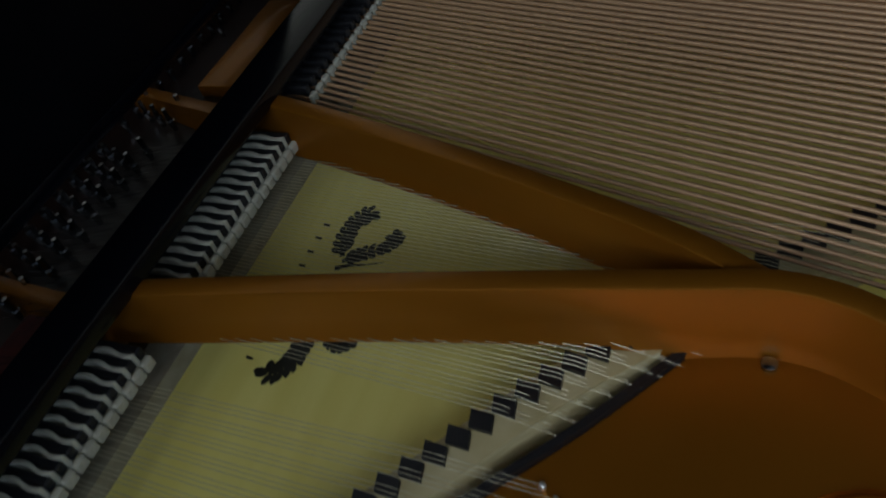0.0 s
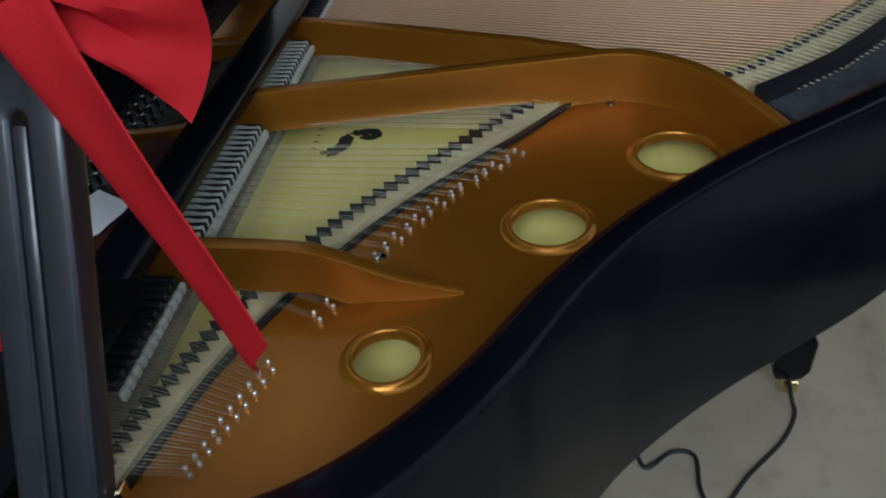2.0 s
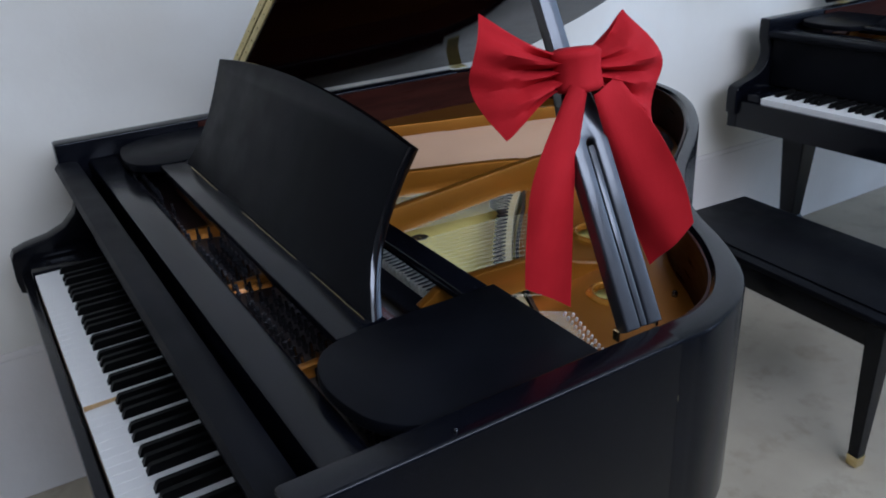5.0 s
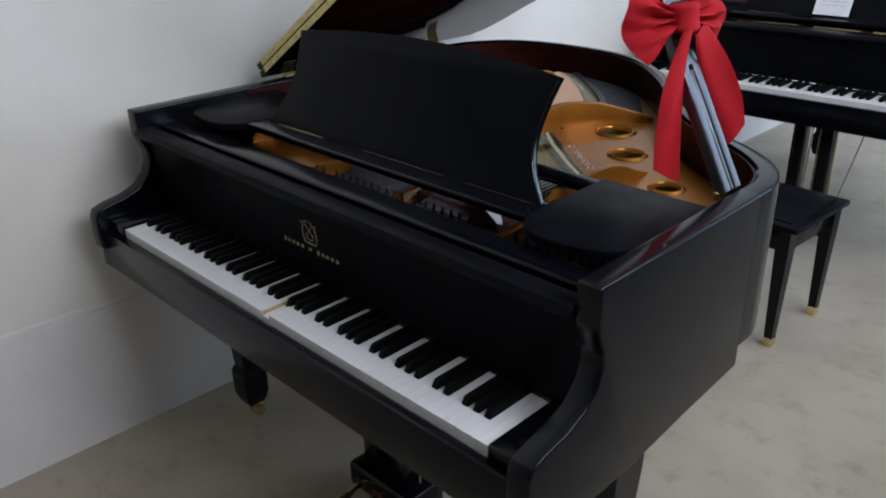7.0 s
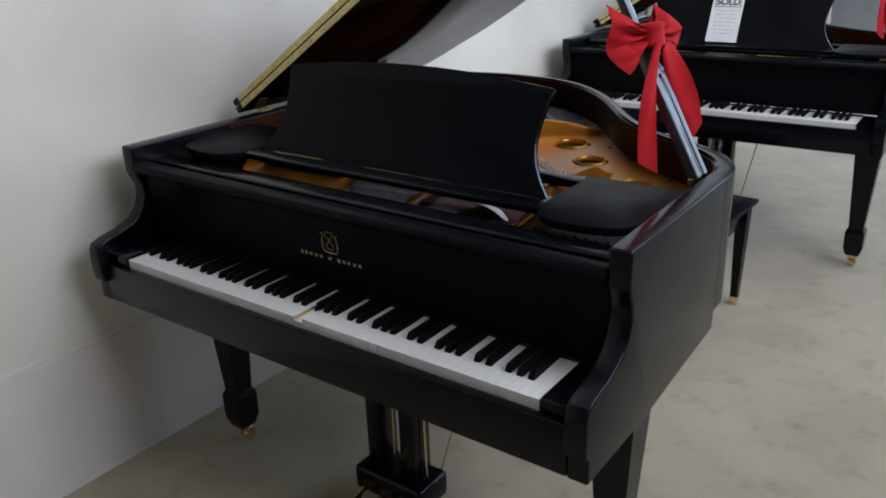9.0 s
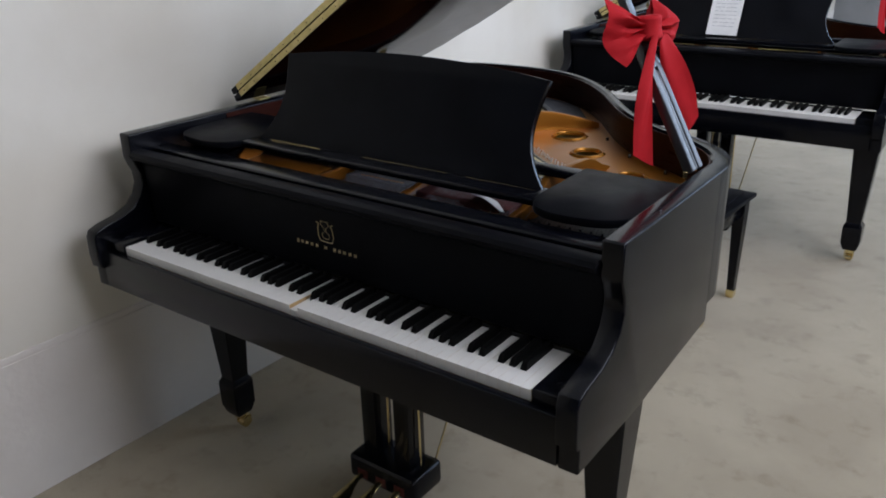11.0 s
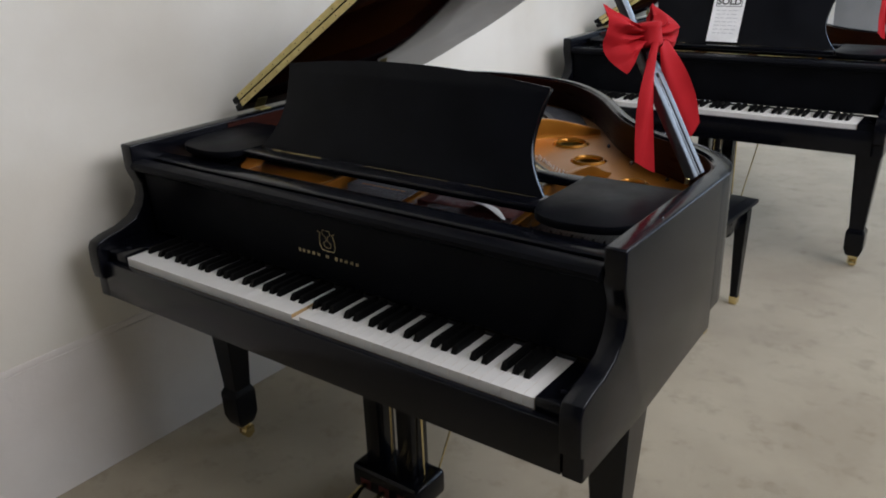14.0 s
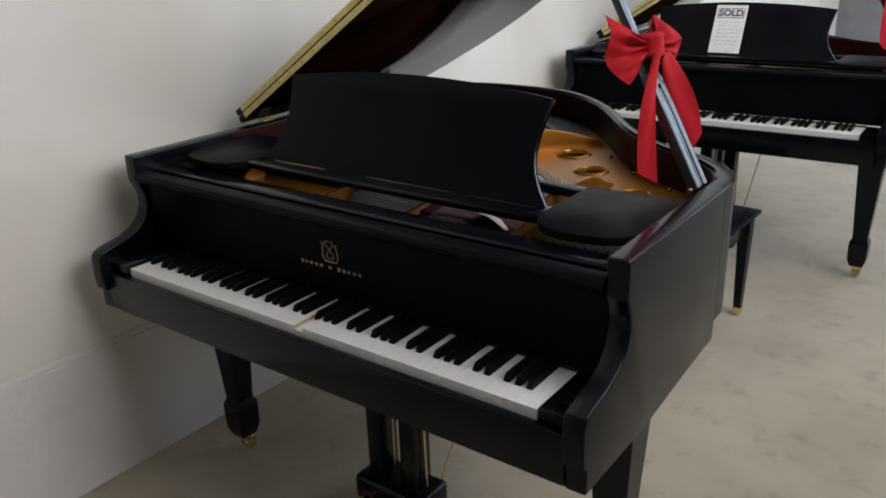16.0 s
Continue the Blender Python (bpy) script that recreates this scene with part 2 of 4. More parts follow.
def along(pts, s):
    """The point at the share s of a plan line, and its direction."""
    ls = [(b - a).length for a, b in zip(pts, pts[1:])]
    want = s * sum(ls)
    for (a, b), q in zip(zip(pts, pts[1:]), ls):
        if want <= q:
            return a.lerp(b, want / q), (b - a).normalized()
        want -= q
    return pts[-1], (pts[-1] - pts[-2]).normalized()


def thing(name, label, category, group=""):
    return tagged(new(name), label, category, group)


# ---------------------------------------------------------------- the room
WALL_X, WALL_TURN = -0.858, -0.7          # the long wall, and how it leans away from the pianos
Z_CEIL = 4.1


def room():
    bm = boxed(-1.6, 3.6, -5.2, 9.2, -0.12, 0.0)
    tagged(part("floor", bm, CARPET), "beige low-pile carpet with faint traffic stains", "floor", kind="structure")
    bm = boxed(-1.6, 3.6, -5.2, 9.2, Z_CEIL, Z_CEIL + 0.15)
    tagged(part("ceiling", bm, CEILING_PAINT), "plain white ceiling", "ceiling", kind="structure")
    # west wall, upper part, and the proud lower band with its small ledge
    m = pose(WALL_X, 0, 0, 0, 0, WALL_TURN)
    w = part("wall_west", boxed(-0.2, 0, -5.4, 9.4, 0.0, Z_CEIL), WALL_PAINT)
    w.matrix_world = m
    tagged(w, "off-white painted wall with soft scuffs", "wall", kind="structure")
    bm = bmesh.new()
    prism(bm, [(0.0004, 0), (0.004, 0), (0.004, 0.4235), (0.0016, 0.4245), (0.0016, 0.4285), (0.0042, 0.4295), (0.0042, 0.4440), (0.0034, 0.4452), (0.0004, 0.4456)], "y", -5.4, 9.4)
    d = part("trim_dado", bm, DADO_PAINT)
    d.matrix_world = m
    tagged(d, "pale painted lower wall band with a narrow ledge", "wall band", kind="structure")
    # east and north walls with their window openings
    bm = bmesh.new()
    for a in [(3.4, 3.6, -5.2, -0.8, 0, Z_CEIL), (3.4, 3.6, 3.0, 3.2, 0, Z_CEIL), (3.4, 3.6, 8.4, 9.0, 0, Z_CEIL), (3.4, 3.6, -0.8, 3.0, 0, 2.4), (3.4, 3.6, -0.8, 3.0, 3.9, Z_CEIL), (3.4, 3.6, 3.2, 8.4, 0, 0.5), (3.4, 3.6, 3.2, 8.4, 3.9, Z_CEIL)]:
        box(bm, *a)
    tagged(part("wall_east", bm, WALL_GREY), "grey painted wall with two shop windows", "wall", kind="structure")
    bm = bmesh.new()
    for a in [(-1.6, 0.85, 9.0, 9.2, 0, Z_CEIL), (3.35, 3.4, 9.0, 9.2, 0, Z_CEIL), (0.85, 3.35, 9.0, 9.2, 0, 1.6), (0.85, 3.35, 9.0, 9.2, 3.7, Z_CEIL)]:
        box(bm, *a)
    tagged(part("wall_north", bm, WALL_GREY), "grey painted wall with a window", "wall", kind="structure")
    tagged(part("wall_south", boxed(-1.6, 3.4, -5.2, -5.0, 0, Z_CEIL), WALL_GREY), "grey painted end wall", "wall", kind="structure")
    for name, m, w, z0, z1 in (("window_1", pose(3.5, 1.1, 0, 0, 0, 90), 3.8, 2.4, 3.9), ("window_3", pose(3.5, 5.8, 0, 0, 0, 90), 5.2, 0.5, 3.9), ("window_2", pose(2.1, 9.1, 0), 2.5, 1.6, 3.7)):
        e = tagged(new(name), "wide window with a slim metal frame", "window", kind="structure")
        bm = bmesh.new()
        box(bm, -w / 2, w / 2, -0.03, 0.03, z0, z0 + 0.05)
        box(bm, -w / 2, w / 2, -0.03, 0.03, z1 - 0.05, z1)
        k = round(w / 1.5)
        for i in range(k + 1):
            x = -w / 2 + 0.025 + i * (w - 0.05) / k
            box(bm, x - 0.025, x + 0.025, -0.03, 0.03, z0 + 0.05, z1 - 0.05)
        part("window_frame", bm, WINDOW_FRAME, e)
        for i in range(k):
            x0 = -w / 2 + 0.05 + i * (w - 0.05) / k
            p = part("pane", boxed(x0, x0 + (w - 0.05) / k - 0.05, -0.004, 0.004, z0 + 0.05, z1 - 0.05), GLASS, e)
            p.visible_shadow = False
        e.matrix_world = m


room()

# ---------------------------------------------------------------- the grand piano
RIM_TOP, RIM_LOW, PLATE_Z, BOARD_Z, STRING_Z = 1.0, 0.687, 0.905, 0.876, 0.921
# plan of the rim's inner face, from the straight treble side round the tail to the spine; the outer face lies 43 mm further out, 27 mm along the bent side
INNER = curve([(0.6795, 0.60), (0.6795, 0.612), (0.6793, 0.627), (0.677, 0.66), (0.657, 0.716), (0.612, 0.773), (0.545, 0.827), (0.465, 0.876), (0.385, 0.938), (0.32, 1.003), (0.262, 1.072),
               (0.205, 1.15), (0.135, 1.242), (0.059, 1.325), (-0.03, 1.402), (-0.135, 1.462), (-0.26, 1.488), (-0.44, 1.488), (-0.58, 1.44), (-0.665, 1.335), (-0.691, 1.2)], 5)
INNER = [Vector((p.x, p.y)) for p in INNER]
BENT = []
for inside, a, b in zip(INNER, offset_line(INNER, -0.0432), offset_line(INNER, -0.027)):
    BENT.append(a.lerp(b, min(max((inside.y - 0.76) / 0.16, 0), 1)))
# plan of the lid's curved edge
LID_EDGE = [Vector((p.x, p.y)) for p in curve([(0.7225, 0.56), (0.7218, 0.61), (0.714, 0.67), (0.662, 0.765), (0.54, 0.846), (0.42, 0.92), (0.32, 1.015), (0.222, 1.15), (0.125, 1.29),
                                               (-0.03, 1.44), (-0.26, 1.53), (-0.45, 1.53), (-0.62, 1.47), (-0.715, 1.35), (-0.735, 1.2)], 6)]
ARM = [(0.60, 0.640), (0.42, 0.628), (0.32, 0.619), (0.24, 0.612), (-0.022, 0.612), (-0.022, 0.662), (-0.034, 0.668), (-0.038, 0.70), (-0.036, 0.752),
       (-0.028, 0.768), (0.0, 0.778), (0.05, 0.787), (0.09, 0.803), (0.118, 0.83), (0.130, 0.86), (0.129, 0.89), (0.118, 0.915), (0.112, 0.935), (0.112, 0.997), (0.116, RIM_TOP), (0.60, RIM_TOP)]


def shell(bm, outer, inner, z0, z1, r=0.006):
    """A standing band between two plan lines, with eased top edges."""
    rings = []
    for o, i in zip(outer, inner):
        d = (i - o).normalized() * r
        rings.append([(o.x, o.y, z0), (o.x, o.y, z1 - r), (o.x + d.x * 0.3, o.y + d.y * 0.3, z1 - r * 0.3), (o.x + d.x, o.y + d.y, z1),
                      (i.x - d.x, i.y - d.y, z1), (i.x, i.y, z1 - r), (i.x, i.y, z0)])
    loft(bm, rings, caps=False)


def ridge(bm, path, width=0.0095, flare=0.005):
    """A cast bar: rounded top, steep sides and a filleted foot. path: (x, y, z of the top)."""
    pts = [Vector(p) for p in path]
    rings = []
    for i, p in enumerate(pts):
        t = pts[min(i + 1, len(pts) - 1)] - pts[max(i - 1, 0)]
        n = Vector((-t.y, t.x, 0)).normalized()
        rise = min(max((0.93 - p.y) / 0.08, 0), 1) * min(max((p.z - 0.945) / 0.015, 0), 1)
        base = PLATE_Z - 0.022 + 0.033 * rise if p.y < 0.5 else PLATE_Z - 0.006 + 0.017 * rise          # clear of the soundboard in mid span
        h = max(p.z - base, 0.008)
        prof = [(-width - flare, 0), (-width - flare * 0.35, min(0.008, h * 0.3)), (-width, min(0.022, h * 0.55)), (-width * 0.93, h - 0.0035), (-width * 0.84, h - 0.0009), (-width * 0.68, h), (width * 0.68, h), (width * 0.84, h - 0.0009), (width * 0.93, h - 0.0035),
                (width, min(0.022, h * 0.55)), (width + flare * 0.35, min(0.008, h * 0.3)), (width + flare, 0)]
        rings.append([Vector((p.x, p.y, base)) + n * a + Vector((0, 0, b)) for a, b in prof])
    loft(bm, rings)


def disc_ring(bm, cx, cy, r, z, up=0.006, w=0.012, n=40):
    """The rolled lip round a hole of the plate."""
    prof = [(r + 0.001, -0.0055), (r - 0.001, -0.002), (r, up * 0.6), (r + w * 0.14, up * 0.92), (r + w * 0.3, up), (r + w * 0.46, up * 0.9), (r + w * 0.62, up * 0.5), (r + w * 0.8, up * 0.14), (r + w, 0.0), (r + w, -0.004)]
    rings = [[(cx + q * math.cos(2 * math.pi * k / n), cy + q * math.sin(2 * math.pi * k / n), z + h) for q, h in prof] for k in range(n)]
    vs = [[bm.verts.new(p) for p in rr] for rr in rings]
    for k in range(n):
        a, b = vs[k], vs[(k + 1) % n]
        for j in range(len(prof) - 1):
            bm.faces.new((a[j], b[j], b[j + 1], a[j + 1]))


def sheet(bm, outline, holes, z0, z1):
    """A flat casting with round holes: outline in plan, holes as (x, y, r)."""
    loops = [[Vector(p) for p in outline]]
    for x, y, r in holes:
        loops.append([Vector((x + r * math.cos(2 * math.pi * k / 40), y + r * math.sin(2 * math.pi * k / 40))) for k in range(40)])
    edges = []
    for lp in loops:
        vs = [bm.verts.new((p.x, p.y, z1)) for p in lp]
        edges += [bm.edges.new((vs[i], vs[(i + 1) % len(vs)])) for i in range(len(vs))]
    faces = [g for g in bmesh.ops.triangle_fill(bm, use_beauty=True, edges=edges)["geom"] if isinstance(g, bmesh.types.BMFace)]
    ext = bmesh.ops.extrude_face_region(bm, geom=faces)
    for v in [g for g in ext["geom"] if isinstance(g, bmesh.types.BMVert)]:
        v.co.z = z0


BRIDGE = [Vector((p.x, p.y)) for p in curve([(0.60, 0.535), (0.52, 0.553), (0.38, 0.600), (0.28, 0.655), (0.20, 0.712), (0.12, 0.775), (0.063, 0.822), (0.0, 0.885), (-0.09, 0.985), (-0.17, 1.09)], 8)]
BASS_BRIDGE = [Vector((p.x, p.y)) for p in curve([(-0.33, 1.41), (-0.25, 1.355), (-0.14, 1.255), (-0.03, 1.135), (-0.005, 1.09)], 6)]
HITCH = [Vector((p.x, p.y)) for p in curve([(0.645, 0.585), (0.58, 0.603), (0.46, 0.640), (0.315, 0.706), (0.23, 0.757), (0.15, 0.822), (0.075, 0.884), (0.02, 0.925)], 8)]
EDGE = [Vector((p.x, p.y)) for p in curve([(0.66, 0.553), (0.56, 0.575), (0.46, 0.604), (0.34, 0.660), (0.24, 0.725), (0.147, 0.802), (0.087, 0.855), (0.01, 0.915)], 6)]
STRUT_1 = [(-0.255, 0.24, 0.894), (-0.238, 0.29, 0.900), (-0.20, 0.40, 0.915), (-0.17, 0.46, 0.945), (-0.158, 0.5, 0.965), (-0.105, 0.69, 0.965), (-0.04, 0.875, 0.965), (-0.002, 0.952, 0.962)]
STRUT_2 = [(0.038, 0.24, 0.894), (0.045, 0.30, 0.900), (0.06, 0.40, 0.915), (0.07, 0.46, 0.945), (0.074, 0.5, 0.965), (0.038, 0.70, 0.966), (0.008, 0.90, 0.968), (0.001, 0.965, 0.968), (0.016, 1.015, 0.966), (0.05, 1.065, 0.96), (0.10, 1.11, 0.945), (0.165, 1.165, 0.92)]
STRUT_3 = [(0.346, 0.24, 0.894), (0.352, 0.29, 0.900), (0.361, 0.40, 0.915), (0.365, 0.46, 0.945), (0.366, 0.5, 0.962), (0.372, 0.64, 0.962), (0.376, 0.69, 0.952), (0.374, 0.74, 0.928), (0.368, 0.80, 0.907)]
STRUT_4 = [(-0.56, 0.36, 0.905), (-0.535, 0.48, 0.962), (-0.40, 0.91, 0.965), (-0.30, 1.25, 0.965), (-0.275, 1.31, 0.945), (-0.25, 1.35, 0.912)]
HOLES = [(0.460, 0.741, 0.030), (0.271, 0.879, 0.038), (0.143, 1.020, 0.043)]


def caster(parent, x, y):
    bm = bmesh.new()
    tube(bm, [(x, y, 0.064), (x, y, 0.052), (x, y, 0.044)], [0.020, 0.020, 0.013], 16)
    for sg in (-1, 1):
        box(bm, x + sg * 0.017 - 0.002, x + sg * 0.017 + 0.002, y - 0.004, y + 0.028, 0.013, 0.043, 0.0015, 1)
    box(bm, x - 0.019, x + 0.019, y - 0.004, y + 0.026, 0.038, 0.046, 0.0015, 1)
    c = part("caster", bm, BRASS, parent, "polished brass caster")
    bm = bmesh.new()
    tube(bm, [(x - 0.013, y + 0.014, 0.017), (x - 0.011, y + 0.014, 0.017), (x + 0.011, y + 0.014, 0.017), (x + 0.013, y + 0.014, 0.017)], [0.013, 0.017, 0.017, 0.013], 20)
    part("wheel", bm, BRASS, c)


def leg(parent, x, y, top):
    def ring(z, a, ch=0.12):
        c = a * ch
        return [(x - a + c, y - a, z), (x + a - c, y - a, z), (x + a, y - a + c, z), (x + a, y + a - c, z), (x + a - c, y + a, z), (x - a + c, y + a, z), (x - a, y + a - c, z), (x - a, y - a + c, z)]
    bm = bmesh.new()
    loft(bm, [ring(z, a) for z, a in [(top, 0.052), (0.54, 0.049), (0.208, 0.0305), (0.196, 0.030), (0.180, 0.0385), (0.170, 0.0395), (0.098, 0.0385), (0.070, 0.030), (0.062, 0.026)]])
    g = part("leg", bm, EBONY, parent, smooth=25)
    caster(g, x, y)


def strings(bm, fronts, ends, z0, z1, r, sag=None):
    for a, b in zip(fronts, ends):
        tube(bm, [(a[0], a[1], z0), (b[0], b[1], z1)], r, 4)


def keyboard(piano):
    bm = boxed(-0.613, 0.613, 0.0, 0.17, 0.661, 0.704)
    bed = part("keyframe", bm, KEY_WOOD, piano)
    pitch = 1.225 / 52
    bm = bmesh.new()
    w, top = pitch / 2 - 0.00014, 0.735
    box(bm, -w, w, 0.0, 0.152, top - 0.0235, top, 0.0005, 1)
    for f in bm.faces:
        f.material_index = 1 if abs(f.normal.x) > 0.9 else 0
    white = mesh_of("white_key", bm, [KEY_WHITE, KEY_WOOD])
    bm = bmesh.new()
    loft(bm, [[(-a, y0, z), (a, y0, z), (a, 0.152, z), (-a, 0.152, z)] for z, a, y0 in [(0.728, 0.0068, 0.0490), (0.737, 0.0066, 0.0495), (0.7485, 0.0055, 0.0550), (0.7505, 0.0046, 0.0580)]])
    black = mesh_of("black_key", bm, KEY_BLACK)
    for i in range(52):
        o = new("white_key", white)
        o.parent, o.location = bed, (-0.6125 + (i + 0.5) * pitch, 0, 0)
        if i == 26:                                     # one key stands pressed down
            o.matrix_basis = pose(o.location.x, 0, 0.7255, 2.4) @ pose(0, 0, -0.735)
        if "ABCDEFG"[i % 7] in "ACDFG" and i < 51:
            shift = {"A": 0.001, "C": -0.0015, "D": 0.0015, "F": -0.0018, "G": 0.0}["ABCDEFG"[i % 7]]
            o = new("black_key", black)
            o.parent, o.location = bed, (-0.6125 + (i + 1) * pitch + shift, 0, 0)
    # the felt strip behind the keys, in graphite black
    part("key_felt", boxed(-0.614, 0.614, 0.1525, 0.158, 0.704, 0.742), GRAPHITE, piano)


def grand_piano():
    piano = thing("grand_piano", "black satin baby grand piano with its lid propped open", "piano", "grand pianos along the wall")
    # case
    bm = bmesh.new()
    shell(bm, BENT, INNER, RIM_LOW, RIM_TOP)
    for s in (1, -1):
        back = 0.60 if s > 0 else 1.2
        prof = [(y if y < 0.60 else back, z) for y, z in ARM]
        x0, x1 = (0.6795, 0.7225) if s > 0 else (-0.691, -0.7345)
        prism(bm, prof, "x", x0, x1, 0.0045, 3, lambda e: all(abs(v.co.y - back) < 1e-5 for v in e.verts))
    part("rim", bm, EBONY, piano)
    bm = bmesh.new()
    tube(bm, [(0.712, 0.292, 0.998), (0.712, 0.292, 1.003), (0.712, 0.292, 1.0045)], [0.0018, 0.0018, 0.001], 12)
    part("lid_peg", bm, PIN_STEEL, piano, "small metal peg on the rim")
    bm = bmesh.new()
    lining = [Vector((0.679, 0.25))] + INNER + [Vector((-0.6905, 0.44))]
    shell(bm, lining, offset_line(lining, 0.004), PLATE_Z - 0.02, RIM_TOP - 0.006, 0.001)
    part("inner_rim", bm, MAHOGANY, piano, "reddish mahogany veneer inside the rim")
    # keybed, key slip, blocks beside the keys
    part("keybed", boxed(-0.69, 0.679, -0.012, 0.5, 0.612, 0.66, 0.003), EBONY, piano)
    part("key_slip", boxed(-0.6907, 0.6793, -0.024, -0.006, 0.614, 0.716, 0.0015), EBONY, piano)
    for s in (-1, 1):
        bm = bmesh.new()
        a, b = (0.6145, 0.679) if s > 0 else (-0.6905, -0.6145)
        box(bm, a, b, -0.005, 0.15, 0.662, 0.742, 0.005)
        k = part("cheek_block", bm, EBONY, piano)
        bm = bmesh.new()
        tube(bm, [(s * 0.652, 0.035, 0.740), (s * 0.652, 0.035, 0.7435), (s * 0.652, 0.035, 0.7445)], [0.006, 0.006, 0.004], 12)
        part("screw_cap", bm, EBONY_DULL, k)
    # fallboard with its rolled top edge
    bm = bmesh.new()
    prism(bm, [(0.172, 0.745), (0.156, 0.745), (0.149, 0.752), (0.137, 0.915), (0.128, 0.928), (0.112, 0.931), (0.103, 0.938), (0.101, 0.947), (0.107, 0.955), (0.118, 0.958), (0.142, 0.957), (0.152, 0.953), (0.157, 0.93)], "x", -0.688, 0.677, 0.002, 1)
    fall = part("fallboard", bm, EBONY_DULL, piano)
    crest_and_name(fall)
    part("stretcher", boxed(-0.689, 0.677, 0.175, 0.236, 0.88, 0.953, 0.006, seg=3), EBONY, piano)
    keyboard(piano)
    for x, y, top in ((-0.622, 0.288, 0.655), (0.640, 0.297, 0.655), (-0.321, 1.373, 0.80)):
        leg(piano, x, y, top)
    # soundboard, pin block
    bm = bmesh.new()
    sheet(bm, [(0.678, 0.50)] + [(p.x, p.y) for p in INNER] + [(-0.69, 0.50)], [], BOARD_Z - 0.01, BOARD_Z)
    board = part("soundboard", bm, SPRUCE, piano, "pale yellow spruce soundboard")
    crest_print(board)
    part("belly_rail", boxed(-0.677, 0.677, 0.49, 0.524, 0.80, 0.893), CLOTH_GREY, piano)
    part("back_beam", boxed(-0.06, 0.0, 0.51, 1.36, 0.70, 0.80, 0.004), EBONY_DULL, piano)
    plate(piano)
    bridges(piano)
    string_work(piano)
    dampers(piano)
    music_desk(piano)
    lyre(piano)
    lid(piano)
    prop(piano)
    return piano


def crest_and_name(fall):
    """Gold maker's mark as plain shapes: a small lyre outline over two short rows of bars."""
    def on_face(x, z):
        return (x, 0.149 - (z - 0.752) * 0.0736 - 0.0012, z)
    bm = bmesh.new()
    for s in (-1, 1):
        arc = [(s * 0.024, 0.876), (s * 0.017, 0.874), (s * 0.021, 0.862), (s * 0.022, 0.847), (s * 0.017, 0.836), (0, 0.835)]
        tube(bm, [on_face(x * 1.08 - 0.012, 0.857 + (z - 0.857) * 1.14) for x, z in arc], 0.0014, 4)
        arc = [(s * 0.002, 0.880), (s * 0.011, 0.881), (s * 0.013, 0.872), (s * 0.003, 0.866), (s * 0.002, 0.858), (s * 0.012, 0.853), (s * 0.010, 0.844), (0, 0.842)]
        tube(bm, [on_face(x * 0.95 - 0.012, 0.857 + (z - 0.857) * 1.14) for x, z in arc], 0.001, 4)
    part("emblem", bm, GOLD_LEAF, fall, "small gold emblem")
    bm = bmesh.new()
    x = -0.112
    for k, w in enumerate((9, 10, 11, 11, 11, 0, 13, 0, 11, 9, 12, 11, 11)):
        if w:
            p = on_face(x + w * 0.0005, 0.817)
            h = 0.0050 if k in (0, 8) else 0.0040
            for q in (-1, 1):
                box(bm, p[0] + q * w * 0.00024 - 0.00062, p[0] + q * w * 0.00024 + 0.00062, p[1] - 0.0005, p[1] + 0.0012, p[2] - h, p[2] + h)
            box(bm, p[0] - w * 0.00024, p[0] + w * 0.00024, p[1] - 0.0004, p[1] + 0.0012, p[2] - h * 0.2, p[2] + h * 0.2)
            x += w * 0.00148
        else:
            x += 0.010
    tagged(part("name_bars", bm, GOLD_LEAF, fall), "row of small gold bars", kind="stuff")


